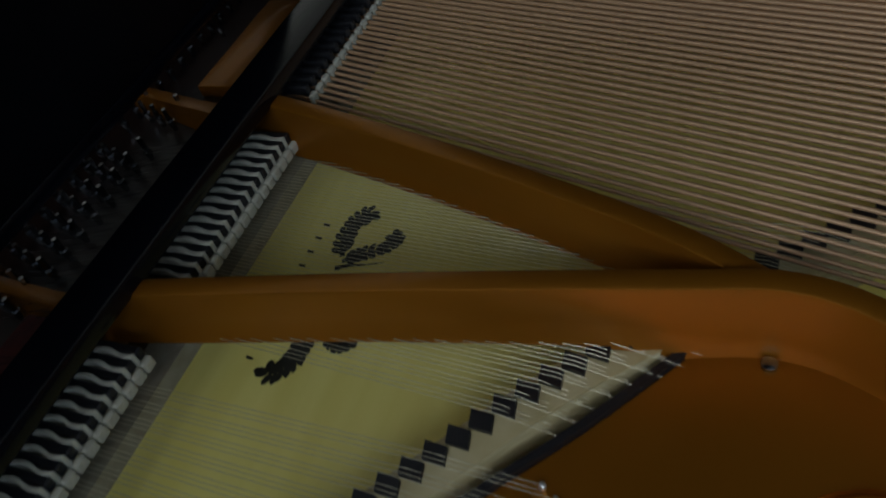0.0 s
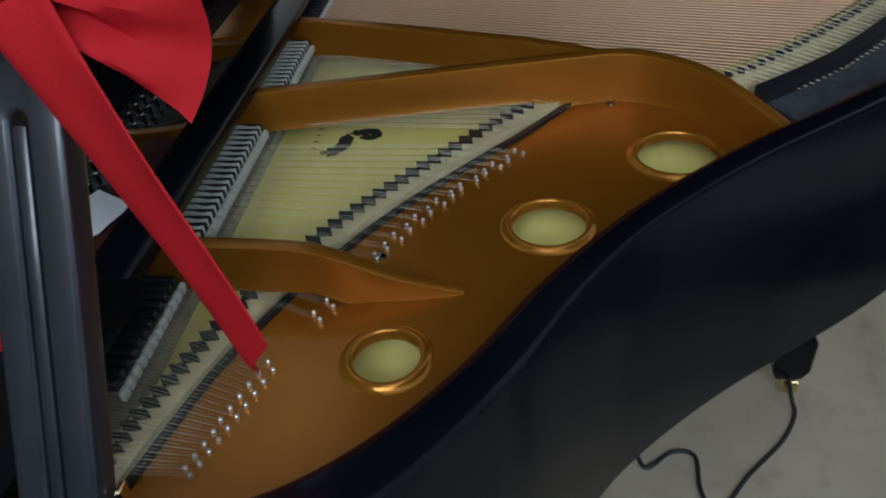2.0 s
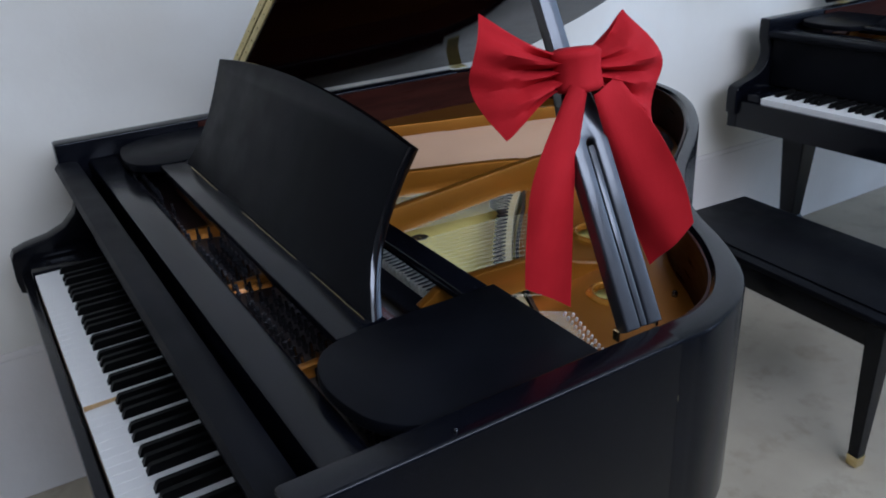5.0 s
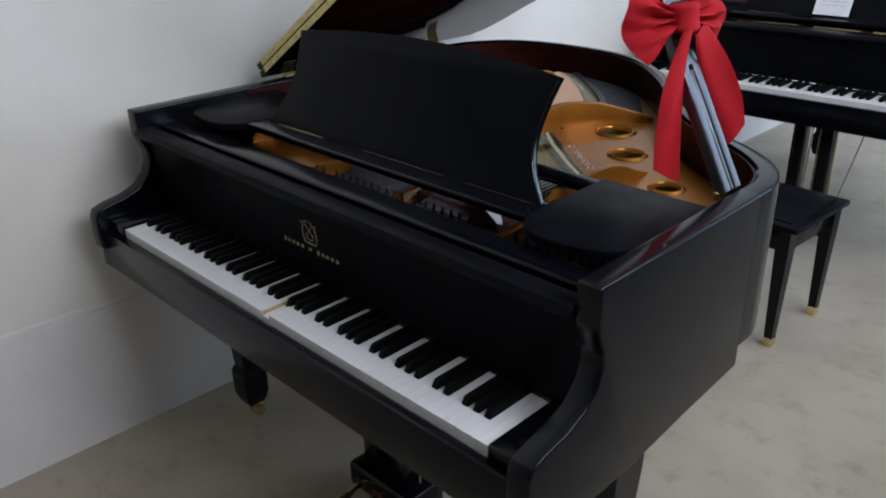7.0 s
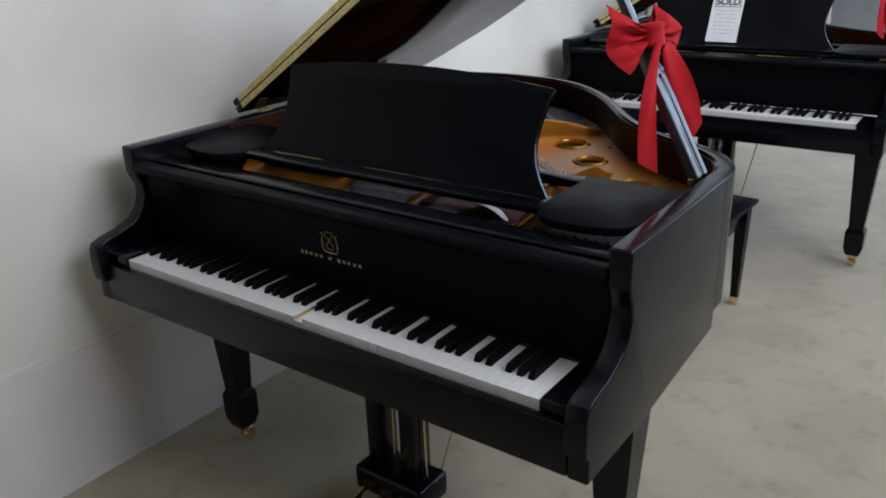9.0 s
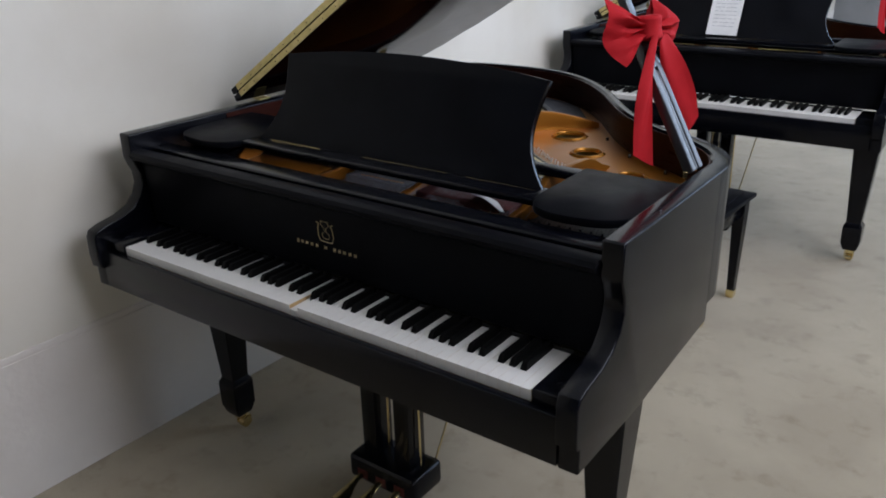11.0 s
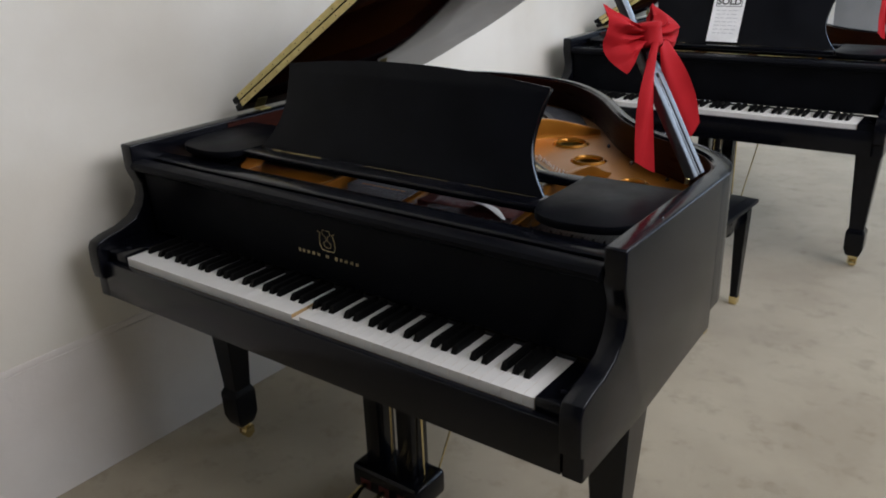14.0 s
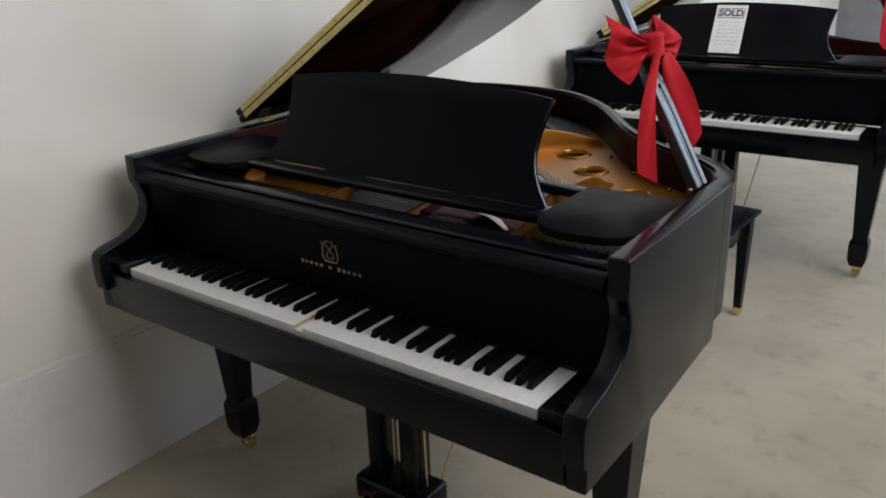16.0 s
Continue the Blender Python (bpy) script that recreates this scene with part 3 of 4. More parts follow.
def crest_print(board):
    """Black printed crest: two pairs of scrolled sprays with lobed leaves, and short bars in an arc."""
    bm = bmesh.new()
    rnd = random.Random(4)
    z = BOARD_Z + 0.0012

    def stroke(pts, widths):
        line = curve([(x, y, z) for x, y in pts], 6)
        rows = []
        for k, p in enumerate(line):
            t = line[min(k + 1, len(line) - 1)] - line[max(k - 1, 0)]
            n = Vector((-t.y, t.x, 0)).normalized()
            f = k / (len(line) - 1) * (len(widths) - 1)
            w = widths[int(f)] + (widths[min(int(f) + 1, len(widths) - 1)] - widths[int(f)]) * (f - int(f))
            rows.append((bm.verts.new(p - n * w), bm.verts.new(p + n * w)))
        for a, b in zip(rows, rows[1:]):
            bm.faces.new((a[0], b[0], b[1], a[1]))
        return line

    def lobe(p, a, l, w):
        d, n = Vector((math.cos(a), math.sin(a), 0)), Vector((-math.sin(a), math.cos(a), 0))
        bm.faces.new([bm.verts.new(p + d * l * u + n * w * v) for u, v in ((0, -0.5), (0.4, -1), (0.8, -0.75), (1, 0), (0.8, 0.75), (0.4, 1), (0, 0.5))])

    def spray(pts, size, curl):
        line = stroke(pts, [0.0024, 0.002, 0.0012])
        for k in range(2, len(line) - 1, 2):
            t = line[k + 1] - line[k - 1]
            a, f = math.atan2(t.y, t.x), k / len(line)
            for sg in (-1, 1):
                lobe(line[k] + Vector((math.sin(a), -math.cos(a), 0)) * (-sg * 0.0014), a + sg * rnd.uniform(0.65, 0.95), size * 1.25 * (1 - 0.35 * f) * (0.75 if sg == curl else 1.0), 0.0032)
    spray(((0.027, 0.614), (0.045, 0.613), (0.061, 0.610), (0.071, 0.601), (0.068, 0.594)), 0.0125, -1)
    spray(((0.027, 0.617), (0.022, 0.634), (0.022, 0.648), (0.032, 0.654), (0.039, 0.645), (0.034, 0.634)), 0.0085, 1)
    spray(((-0.052, 0.607), (-0.071, 0.599), (-0.092, 0.600), (-0.107, 0.608), (-0.098, 0.617)), 0.0125, 1)
    spray(((-0.047, 0.609), (-0.056, 0.624), (-0.066, 0.642), (-0.078, 0.650), (-0.084, 0.643)), 0.0095, -1)
    stroke(((-0.038, 0.606), (-0.043, 0.618), (-0.046, 0.632), (-0.051, 0.648)), [0.003, 0.0016, 0.0008, 0.0004])
    for k in range(10):
        x = 0.062 - k * 0.0165
        y = 0.5735 + 0.00006 * (k - 4.5) ** 2
        bm.faces.new([bm.verts.new((x + u, y + v, z)) for u, v in ((-0.0016, -0.0034), (0.0008, -0.0034), (0.0016, 0.0034), (-0.0008, 0.0034))])
    tagged(part("printed_crest", bm, PRINT_BLACK, board), "black printed crest of leafy sprays", kind="stuff")


def plate(piano):
    bm = bmesh.new()
    lip = offset_line(INNER, 0.006)
    rim_side = [p for p in lip if p.x > -0.60]
    # flange along the bent side and round the tail
    tail = [Vector(p) for p in ((-0.40, 1.44), (-0.20, 1.455), (-0.05, 1.33), (0.09, 1.17), (0.05, 1.07), (0.0, 0.985))]
    k = [i for i, p in enumerate(rim_side) if p.x > -0.42]
    rim_side = [rim_side[i] for i in k]
    outline = [(p.x, p.y) for p in [Vector((0.673, 0.553))] + rim_side] + [(p.x, p.y) for p in tail] + [(p.x, p.y) for p in EDGE[::-1]]
    sheet(bm, outline, HOLES, PLATE_Z - 0.006, PLATE_Z)
    body = part("iron_plate", bm, BRONZE, piano, "bronze-lacquered cast iron plate")
    for x, y, r in HOLES:
        bm = bmesh.new()
        disc_ring(bm, x, y, r, PLATE_Z, 0.006, 0.012)
        part("hole_lip", bm, BRONZE_LIP, body, "burnished rolled lip")
    part("pin_web", boxed(-0.53, -0.26, 0.325, 0.43, 0.88, PLATE_Z - 0.008, 0.003), BRONZE, body)
    part("pin_block", boxed(-0.677, 0.677, 0.226, 0.488, 0.86, PLATE_Z - 0.023, 0.002), PIN_WOOD, body)
    part("pin_felt", boxed(0.075, 0.34, 0.365, 0.43, PLATE_Z - 0.024, PLATE_Z + 0.004, 0.003), FELT_RED, body, "dark red felt strip")
    name = part("casting_panel", boxed(-0.17, 0.03, 0.385, 0.43, PLATE_Z - 0.024, PLATE_Z + 0.001, 0.002), PIN_WOOD, body)
    bm = bmesh.new()
    for k in range(9):
        box(bm, -0.13 + k * 0.016, -0.120 + k * 0.016, 0.398, 0.404, PLATE_Z + 0.0005, PLATE_Z + 0.003)
    tagged(part("cast_bars", bm, BRONZE, name), kind="stuff")
    for path in (STRUT_1, STRUT_2, STRUT_3, STRUT_4):
        bm = bmesh.new()
        ridge(bm, curve(path, 5))
        part("strut", bm, BRONZE, body)
    # dark felt laid along the flange's inner edge
    bm = bmesh.new()
    bridge_bar(bm, offset_line(EDGE, 0.004), 0.0032, PLATE_Z - 0.003, PLATE_Z + 0.0045)
    part("hitch_felt", bm, GRAPHITE, body)
    # spine-side flange and tail web under the bass strings
    bm = bmesh.new()
    sheet(bm, [(-0.685, 0.50), (-0.56, 0.50), (-0.42, 0.93), (-0.31, 1.30), (-0.40, 1.44), (-0.55, 1.45), (-0.66, 1.36), (-0.686, 1.2)], [], PLATE_Z - 0.016, PLATE_Z - 0.004)
    part("spine_flange", bm, BRONZE, body)
    # plate bolts near the rim
    for s in (0.08, 0.19, 0.30, 0.42):
        p, d = along(rim_side, s)
        bm = bmesh.new()
        x, y = p.x - d.y * 0.022, p.y + d.x * 0.022
        tube(bm, [(x, y, PLATE_Z - 0.002), (x, y, PLATE_Z + 0.006), (x, y, PLATE_Z + 0.009)], [0.0048, 0.0048, 0.003], 12)
        part("plate_bolt", bm, PIN_STEEL, body)
    for x, y in ((0.322, 0.713), (0.018, 0.955)):
        bm = bmesh.new()
        tube(bm, [(x, y, PLATE_Z - 0.002), (x, y, PLATE_Z + 0.003), (x, y, PLATE_Z + 0.0042)], [0.0052, 0.0052, 0.003], 12)
        part("plate_screw", bm, PIN_STEEL, body)


def bridge_bar(bm, line, w, z0, z1):
    rings = []
    for i, p in enumerate(line):
        t = (line[min(i + 1, len(line) - 1)] - line[max(i - 1, 0)]).normalized()
        n = Vector((-t.y, t.x))
        rings.append([(p.x - n.x * w, p.y - n.y * w, z0), (p.x - n.x * w * 0.9, p.y - n.y * w * 0.9, z1), (p.x + n.x * w * 0.9, p.y + n.y * w * 0.9, z1), (p.x + n.x * w, p.y + n.y * w, z0)])
    loft(bm, rings)


def bridges(piano):
    bm = bmesh.new()
    body = offset_line(BRIDGE, -0.006)
    bridge_bar(bm, body, 0.016, BOARD_Z - 0.002, 0.912)
    long_bridge = part("long_bridge", bm, MAPLE, piano, "pale maple bridge with a notched black top")
    # black top with notches: a row of small lozenges, one at each note
    bm = bmesh.new()
    prism(bm, [(-0.0078, 0.003), (0.0, 0.0125), (0.0078, -0.001), (0.0, -0.0105)], "z", 0.9115, 0.9155)
    notch = mesh_of("bridge_notch", bm, GRAPHITE)
    n = 60
    for k in range(n):
        u = (k + 0.5) / n
        p, t = along(BRIDGE, u ** 1.2)
        o = new("bridge_notch", notch)
        o.parent, o.matrix_basis = long_bridge, pose(p.x, p.y, 0, 0, 0, math.degrees(math.atan2(t.y, t.x))) @ Matrix.Diagonal((1.09 * u ** 0.2 / 0.9, 1.0, 1, 1))
    # black block in place of the shade in the opening under the strut
    part("bridge_gap_shade", boxed(-0.014, 0.021, 0.838, 0.882, BOARD_Z - 0.001, 0.8985, 0.002), GRAPHITE, long_bridge)
    bm = bmesh.new()
    bridge_bar(bm, BASS_BRIDGE, 0.013, BOARD_Z - 0.002, 0.925)
    bb = part("bass_bridge", bm, MAPLE, piano)
    bm = bmesh.new()
    for k in range(26):
        p, t = along(BASS_BRIDGE, (k + 0.5) / 26)
        box(bm, p.x - 0.0055, p.x + 0.0055, p.y - 0.004, p.y + 0.004, 0.925, 0.9285)
    tagged(part("bridge_cap", bm, GRAPHITE, bb), kind="stuff")


def string_work(piano):
    steel, front = bmesh.new(), bmesh.new()
    rnd = random.Random(2)
    body = [o for o in piano.children if o.name.startswith("iron_plate")][0]
    bm = bmesh.new()
    tube(bm, [(0, 0, -0.002), (0.0004, 0.001, 0.0052), (0.0005, 0.0012, 0.006)], [0.0021, 0.0021, 0.0012], 8)
    hitch = mesh_of("hitch_pin", bm, CHROME)
    bm = bmesh.new()
    tube(bm, [(0, 0, -0.005), (0, -0.002, 0.028)], 0.0028, 6)
    tube(bm, [(0, -0.0004, 0.006), (0, -0.0008, 0.012)], 0.0044, 8)
    tuning = mesh_of("tuning_pin", bm, PIN_STEEL)
    # treble and tenor: three to a note, from the agraffes over the bridge to the hitch pins
    tones = []
    for x0, x1, k, s0, s1 in ((0.125, 0.345, 19, 0.545, 0.225), (0.385, 0.60, 20, 0.17, 0.01), (-0.13, 0.06, 18, 0.86, 0.60)):
        for i in range(k):
            t = i / (k - 1)
            tones.append((x0 + (x1 - x0) * t, s0 + (s1 - s0) * t))
    for count, (x, share) in enumerate(tones, 1):
        b, _ = along(BRIDGE, share)
        for j in (-1, 0, 1):
            a = Vector((x + j * 0.0034, 0.44))
            c = b + Vector((j * 0.0034, 0))
            d = (c - a).normalized()
            hp = min(HITCH, key=lambda h: abs((h - c).cross(d)) + (0 if (h - c).dot(d) > 0 else 1))
            run = max((hp - c).dot(d), 0.05) if share < 0.56 else 0.034
            f = c + d * (run + (0.010 if j > 0 else 0.0))
            tube(steel, [(a.x, a.y, STRING_Z), (c.x, c.y, 0.9175), (f.x, f.y, PLATE_Z + 0.003)], [0.00028, 0.00026, 0.00012], 4)
            if share < 0.58 and j and (share > 0.18 or count % 2):
                o = new("hitch_pin", hitch)
                o.parent, o.location = body, (f.x, f.y, PLATE_Z)
    # tuning pins in staggered rows with their coils
    for k in range(212):
        u = k / 211
        x = -0.655 + 1.28 * u
        if min(abs(x + 0.172), abs(x - 0.10), abs(x - 0.362)) < 0.016:
            continue
        y = 0.258 + (k % 4) * 0.021 + 0.02 * u + rnd.uniform(-0.001, 0.001)
        if x < -0.23 and y > 0.283:
            continue
        o = new("tuning_pin", tuning)
        o.parent, o.location = body, (x, y, PLATE_Z - 0.022)
        if x > -0.16:
            tube(front, [(x + 0.004, y, PLATE_Z - 0.012), (x + 0.004 - 0.01 * u, 0.40, PLATE_Z + 0.008), (x - 0.004, 0.44, STRING_Z)], 0.0003, 4)
    # bass: wound strings crossing above
    n = 40
    for k in range(n):
        u = k / (n - 1)
        a = Vector((-0.525 + 0.34 * u, 0.45))
        b, _ = along(BASS_BRIDGE, 0.02 + 0.96 * u)
        d = (b - a).normalized()
        p, q, e = a + d * 0.02, b - d * 0.012, b + d * 0.075
        bm = bmesh.new()
        tube(bm, [(p.x, p.y, 0.939), (q.x, q.y, 0.933)], 0.0030 - 0.0013 * u, 6)
        part("wound_string", bm, COPPER, piano, smooth=80)
        tube(steel, [(a.x, a.y, 0.938), (p.x, p.y, 0.939)], 0.0006, 4)
        tube(steel, [(q.x, q.y, 0.933), (b.x, b.y, 0.930), (e.x, e.y, PLATE_Z + 0.006)], 0.0006, 4)
    tagged(part("string_field", steel, STEEL, piano, "fine bright steel strings"), kind="stuff")
    # same steel strings, given a darker metal to imitate the music desk's shade
    tagged(part("shaded_string_run", front, PIN_STEEL, piano, "string ends at the tuning pins, coloured darker as if shaded"), kind="stuff")
    # felt woven between the strings at the tail and along the front
    bm = bmesh.new()
    line = [Vector((p.x, p.y)) for p in curve([(-0.31, 1.455), (-0.20, 1.37), (-0.06, 1.245), (0.03, 1.13)], 6)]
    bridge_bar(bm, line, 0.010, 0.908, 0.926)
    part("tail_felt", bm, GRAPHITE, piano)
    bm = bmesh.new()
    sheet(bm, [(-0.30, 1.462), (-0.19, 1.378), (-0.05, 1.252), (0.036, 1.138), (0.085, 1.165), (0.10, 1.22), (0.0, 1.36), (-0.06, 1.405), (-0.27, 1.48)], [], 0.899, 0.909)
    part("tail_cloth", bm, CLOTH_DARK, piano, "dark cloth under the string ends")


def dampers(piano):
    head = bmesh.new()
    box(head, -0.0036, 0.0036, -0.026, 0.024, 0.930, 0.9395, 0.0012, 1)
    head_me = mesh_of("damper", head, GRAPHITE)
    felt = bmesh.new()
    line = [(0.0018 * math.sin(k * 0.62), -0.030 + k * 0.0036) for k in range(16)]
    loft(felt, [[(x - 0.0018, y, 0.922), (x - 0.0014, y, 0.941), (x + 0.0014, y, 0.941), (x + 0.0018, y, 0.922)] for x, y in line])
    box(felt, -0.0080, 0.0022, 0.0245, 0.030, 0.9215, 0.9315, 0.0012, 1)
    felt_me = mesh_of("felt", felt, FELT_WHITE)
    bead = mesh_of("felt", boxed(-0.0095, 0.0005, 0.0245, 0.030, 0.9215, 0.9315, 0.0012, 1), FELT_WHITE)
    rail = boxed(-0.60, 0.60, 0.43, 0.468, 0.925, 0.938, 0.003)
    action = part("damper_rail", rail, EBONY_DULL, piano)
    xs = [0.107 + i * 0.0118 for i in range(21)] + [0.392 + i * 0.0118 for i in range(12)] + [-0.136 + i * 0.0118 for i in range(17)] + [-0.515 + i * 0.0135 for i in range(25)]
    for x in xs:
        up = 0.014 if x < -0.17 else 0.0
        d = new("damper", head_me)
        d.parent, d.location = action, (x, 0.508, up)
        # above x 0.38 the white strip is left out to imitate the shelf's shade
        f = new("felt", bead if up or x > 0.38 else felt_me)
        f.parent, f.location = d, (0.0058, 0, 0)


def music_desk(piano):
    frame_bm = boxed(-0.445, 0.445, 0.478, 0.522, 0.962, 0.980, 0.004)
    desk = part("music_desk", frame_bm, EBONY, piano, "black music desk with curved sides")
    part("front_rail", boxed(-0.445, 0.445, 0.284, 0.362, 0.962, 0.9795, 0.004), EBONY, desk)
    for s in (-1, 1):
        e = 0.676 if s > 0 else 0.688
        nose = curve([(s * e, 0.36, 0), (s * (e - 0.006), 0.315, 0), (s * (e - 0.022), 0.272, 0), (s * (e - 0.056), 0.243, 0), (s * 0.57, 0.230, 0), (s * 0.52, 0.229, 0), (s * 0.478, 0.243, 0), (s * 0.452, 0.272, 0), (s * 0.44, 0.32, 0)], 4)
        c = [(s * e, 0.53)] + [(q.x, q.y) for q in nose] + [(s * 0.44, 0.53)]
        bm = bmesh.new()
        prism(bm, c if s > 0 else c[::-1], "z", 0.963, 0.981, 0.003, 2)
        part("side_shelf", bm, EBONY_DULL, desk)
    # the leaning panel: arched top, sides waisted
    half = [(0.436, -0.012), (0.405, 0.03), (0.384, 0.075), (0.378, 0.12), (0.384, 0.175), (0.394, 0.222)]
    half = [(p.x, p.y) for p in curve([(a, b, 0) for a, b in half], 4)]
    arch = [(0.394 * (1 - k / 8), 0.222 + 0.026 * (1 - (1 - k / 8) ** 2)) for k in range(1, 8)]
    right = half + arch
    pts = right + [(0, 0.248)] + [(-x, z) for x, z in right[::-1]]
    bm = bmesh.new()
    prism(bm, pts, "y", -0.009, 0.009, 0.003, 2)
    for f in bm.faces:
        f.material_index = 1 if abs(f.normal.y) < 0.8 else 0
    bmesh.ops.transform(bm, matrix=pose(0, 0.352, 0.984, -24, 0, 0), verts=bm.verts)
    part("desk_panel", bm, [EBONY_DULL, EBONY_POLISHED], desk)
    for a, b in ((-0.385, -0.205), (-0.06, 0.19), (0.245, 0.42)):
        part("desk_hinge", boxed(a, b, 0.3345, 0.3362, 0.979, 0.9801), BRASS, desk, "thin brass hinge")


def lyre(piano):
    bm = boxed(-0.138, 0.102, 0.275, 0.405, 0.034, 0.114, 0.016, 3)
    box_part = part("pedal_lyre", bm, EBONY, piano, "black pedal lyre with brass pedals")
    for x in (-0.076, 0.040):
        part("lyre_post", boxed(x - 0.025, x + 0.025, 0.305, 0.375, 0.112, 0.614, 0.003), EBONY, box_part)
    for x in (-0.084, -0.018, 0.048):
        bm = bmesh.new()
        rings = []
        for y, z, w, h in ((0.285, 0.115, 0.009, 0.006), (0.24, 0.112, 0.010, 0.005), (0.21, 0.104, 0.014, 0.004), (0.185, 0.096, 0.022, 0.004), (0.155, 0.092, 0.025, 0.004), (0.135, 0.092, 0.019, 0.004), (0.128, 0.092, 0.008, 0.003)):
            z, y = z - 0.05, 0.285 - (0.285 - y) * 0.84
            rings.append([(x - w, y, z), (x - w * 0.6, y, z + h), (x + w * 0.6, y, z + h), (x + w, y, z), (x + w * 0.6, y, z - h), (x - w * 0.6, y, z - h)])
        loft(bm, rings)
        pd = part("pedal", bm, BRASS, box_part, "polished brass pedal", 60)
        part("pedal_slot", boxed(x - 0.018, x + 0.018, 0.2735, 0.277, 0.050, 0.078), FELT_RED, box_part)
    for x in (-0.036, 0.0, 0.076):
        bm = bmesh.new()
        tube(bm, [(x, 0.34, 0.11), (x * 0.95, 0.342, 0.40), (x * 0.9, 0.345, 0.614)], 0.0032, 8)
        part("pedal_rod", bm, BRASS, box_part)
    for s in (-1, 1):
        bm = bmesh.new()
        tube(bm, [(s * 0.10 - 0.018, 0.395, 0.10), (s * 0.14, 0.62, 0.66)], 0.003, 8)
        part("brace_rod", bm, BRASS, box_part)


LID_ANGLE = 32.7
LID_AT = Vector((-0.747, 0.0, 1.004))


def lid(piano):
    # plan of the closed lid, as (distance from the hinge side, y)
    edge = [Vector((p.x + 0.772 + 0.025, p.y + 0.06)) for p in LID_EDGE]
    edge = [p for p in edge if p.y > 0.55]
    out = [(0.0, 0.53), (1.505, 0.53)] + [(p.x, p.y) for p in edge if p.x > 0.16] + [(0.09, 1.50), (0.03, 1.46), (0.0, 1.41)]
    m = Matrix.Translation(LID_AT) @ pose(0, 0, 0, 0, -LID_ANGLE, 0)
    bm = bmesh.new()
    prism(bm, out, "z", 0.0, 0.021, 0.004, 2)
    bmesh.ops.recalc_face_normals(bm, faces=bm.faces)
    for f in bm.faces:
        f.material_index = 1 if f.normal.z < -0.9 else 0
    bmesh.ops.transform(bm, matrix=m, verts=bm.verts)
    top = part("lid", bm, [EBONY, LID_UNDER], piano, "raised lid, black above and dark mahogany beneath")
    # the front flap, folded back on top
    bm = bmesh.new()
    prism(bm, [(0.0, 0.532), (1.49, 0.532), (1.495, 0.90), (0.0, 0.90)], "z", 0.0235, 0.044, 0.004, 2)
    bmesh.ops.transform(bm, matrix=m, verts=bm.verts)
    part("lid_flap", bm, EBONY, top)
    # long brass hinge on the fold, in two leaves
    for z0, z1 in ((0.003, 0.0200), (0.0245, 0.0415)):
        bm = bmesh.new()
        box(bm, 0.035, 1.46, 0.5265, 0.5295, z0, z1)
        bmesh.ops.transform(bm, matrix=m, verts=bm.verts)
        h = part("hinge_leaf", bm, HINGE_BRASS, top, "long brass hinge leaf")
        bm = bmesh.new()
        for k in range(24):
            x = 0.06 + k * 0.06
            tube(bm, [(x, 0.5267, (z0 + z1) / 2), (x, 0.5255, (z0 + z1) / 2)], [0.0035, 0.002], 8)
        bmesh.ops.transform(bm, matrix=m, verts=bm.verts)
        tagged(part("hinge_screws", bm, BRASS, h), kind="stuff")
    # knuckle hinges on the spine
    for y in (0.62, 1.235):
        bm = bmesh.new()
        tube(bm, [(-0.752, y - 0.024, 1.008), (-0.752, y + 0.024, 1.008)], 0.005, 10)
        box(bm, -0.75, -0.72, y - 0.022, y + 0.022, 1.0, 1.003, 0.001, 1)
        part("spine_hinge", bm, HINGE_BRASS, top)


PROP_FOOT = Vector((0.667, 0.587, 0.996))
PROP_WAY = Vector((-0.112, 0.004, 0.206)).normalized()


def prop_frame():
    """Axes of the stick: along, across and out of its face."""
    side = Vector((0.06, 1, 0)).normalized()
    side = (side - side.dot(PROP_WAY) * PROP_WAY).normalized()
    return PROP_WAY, side, side.cross(PROP_WAY).normalized()


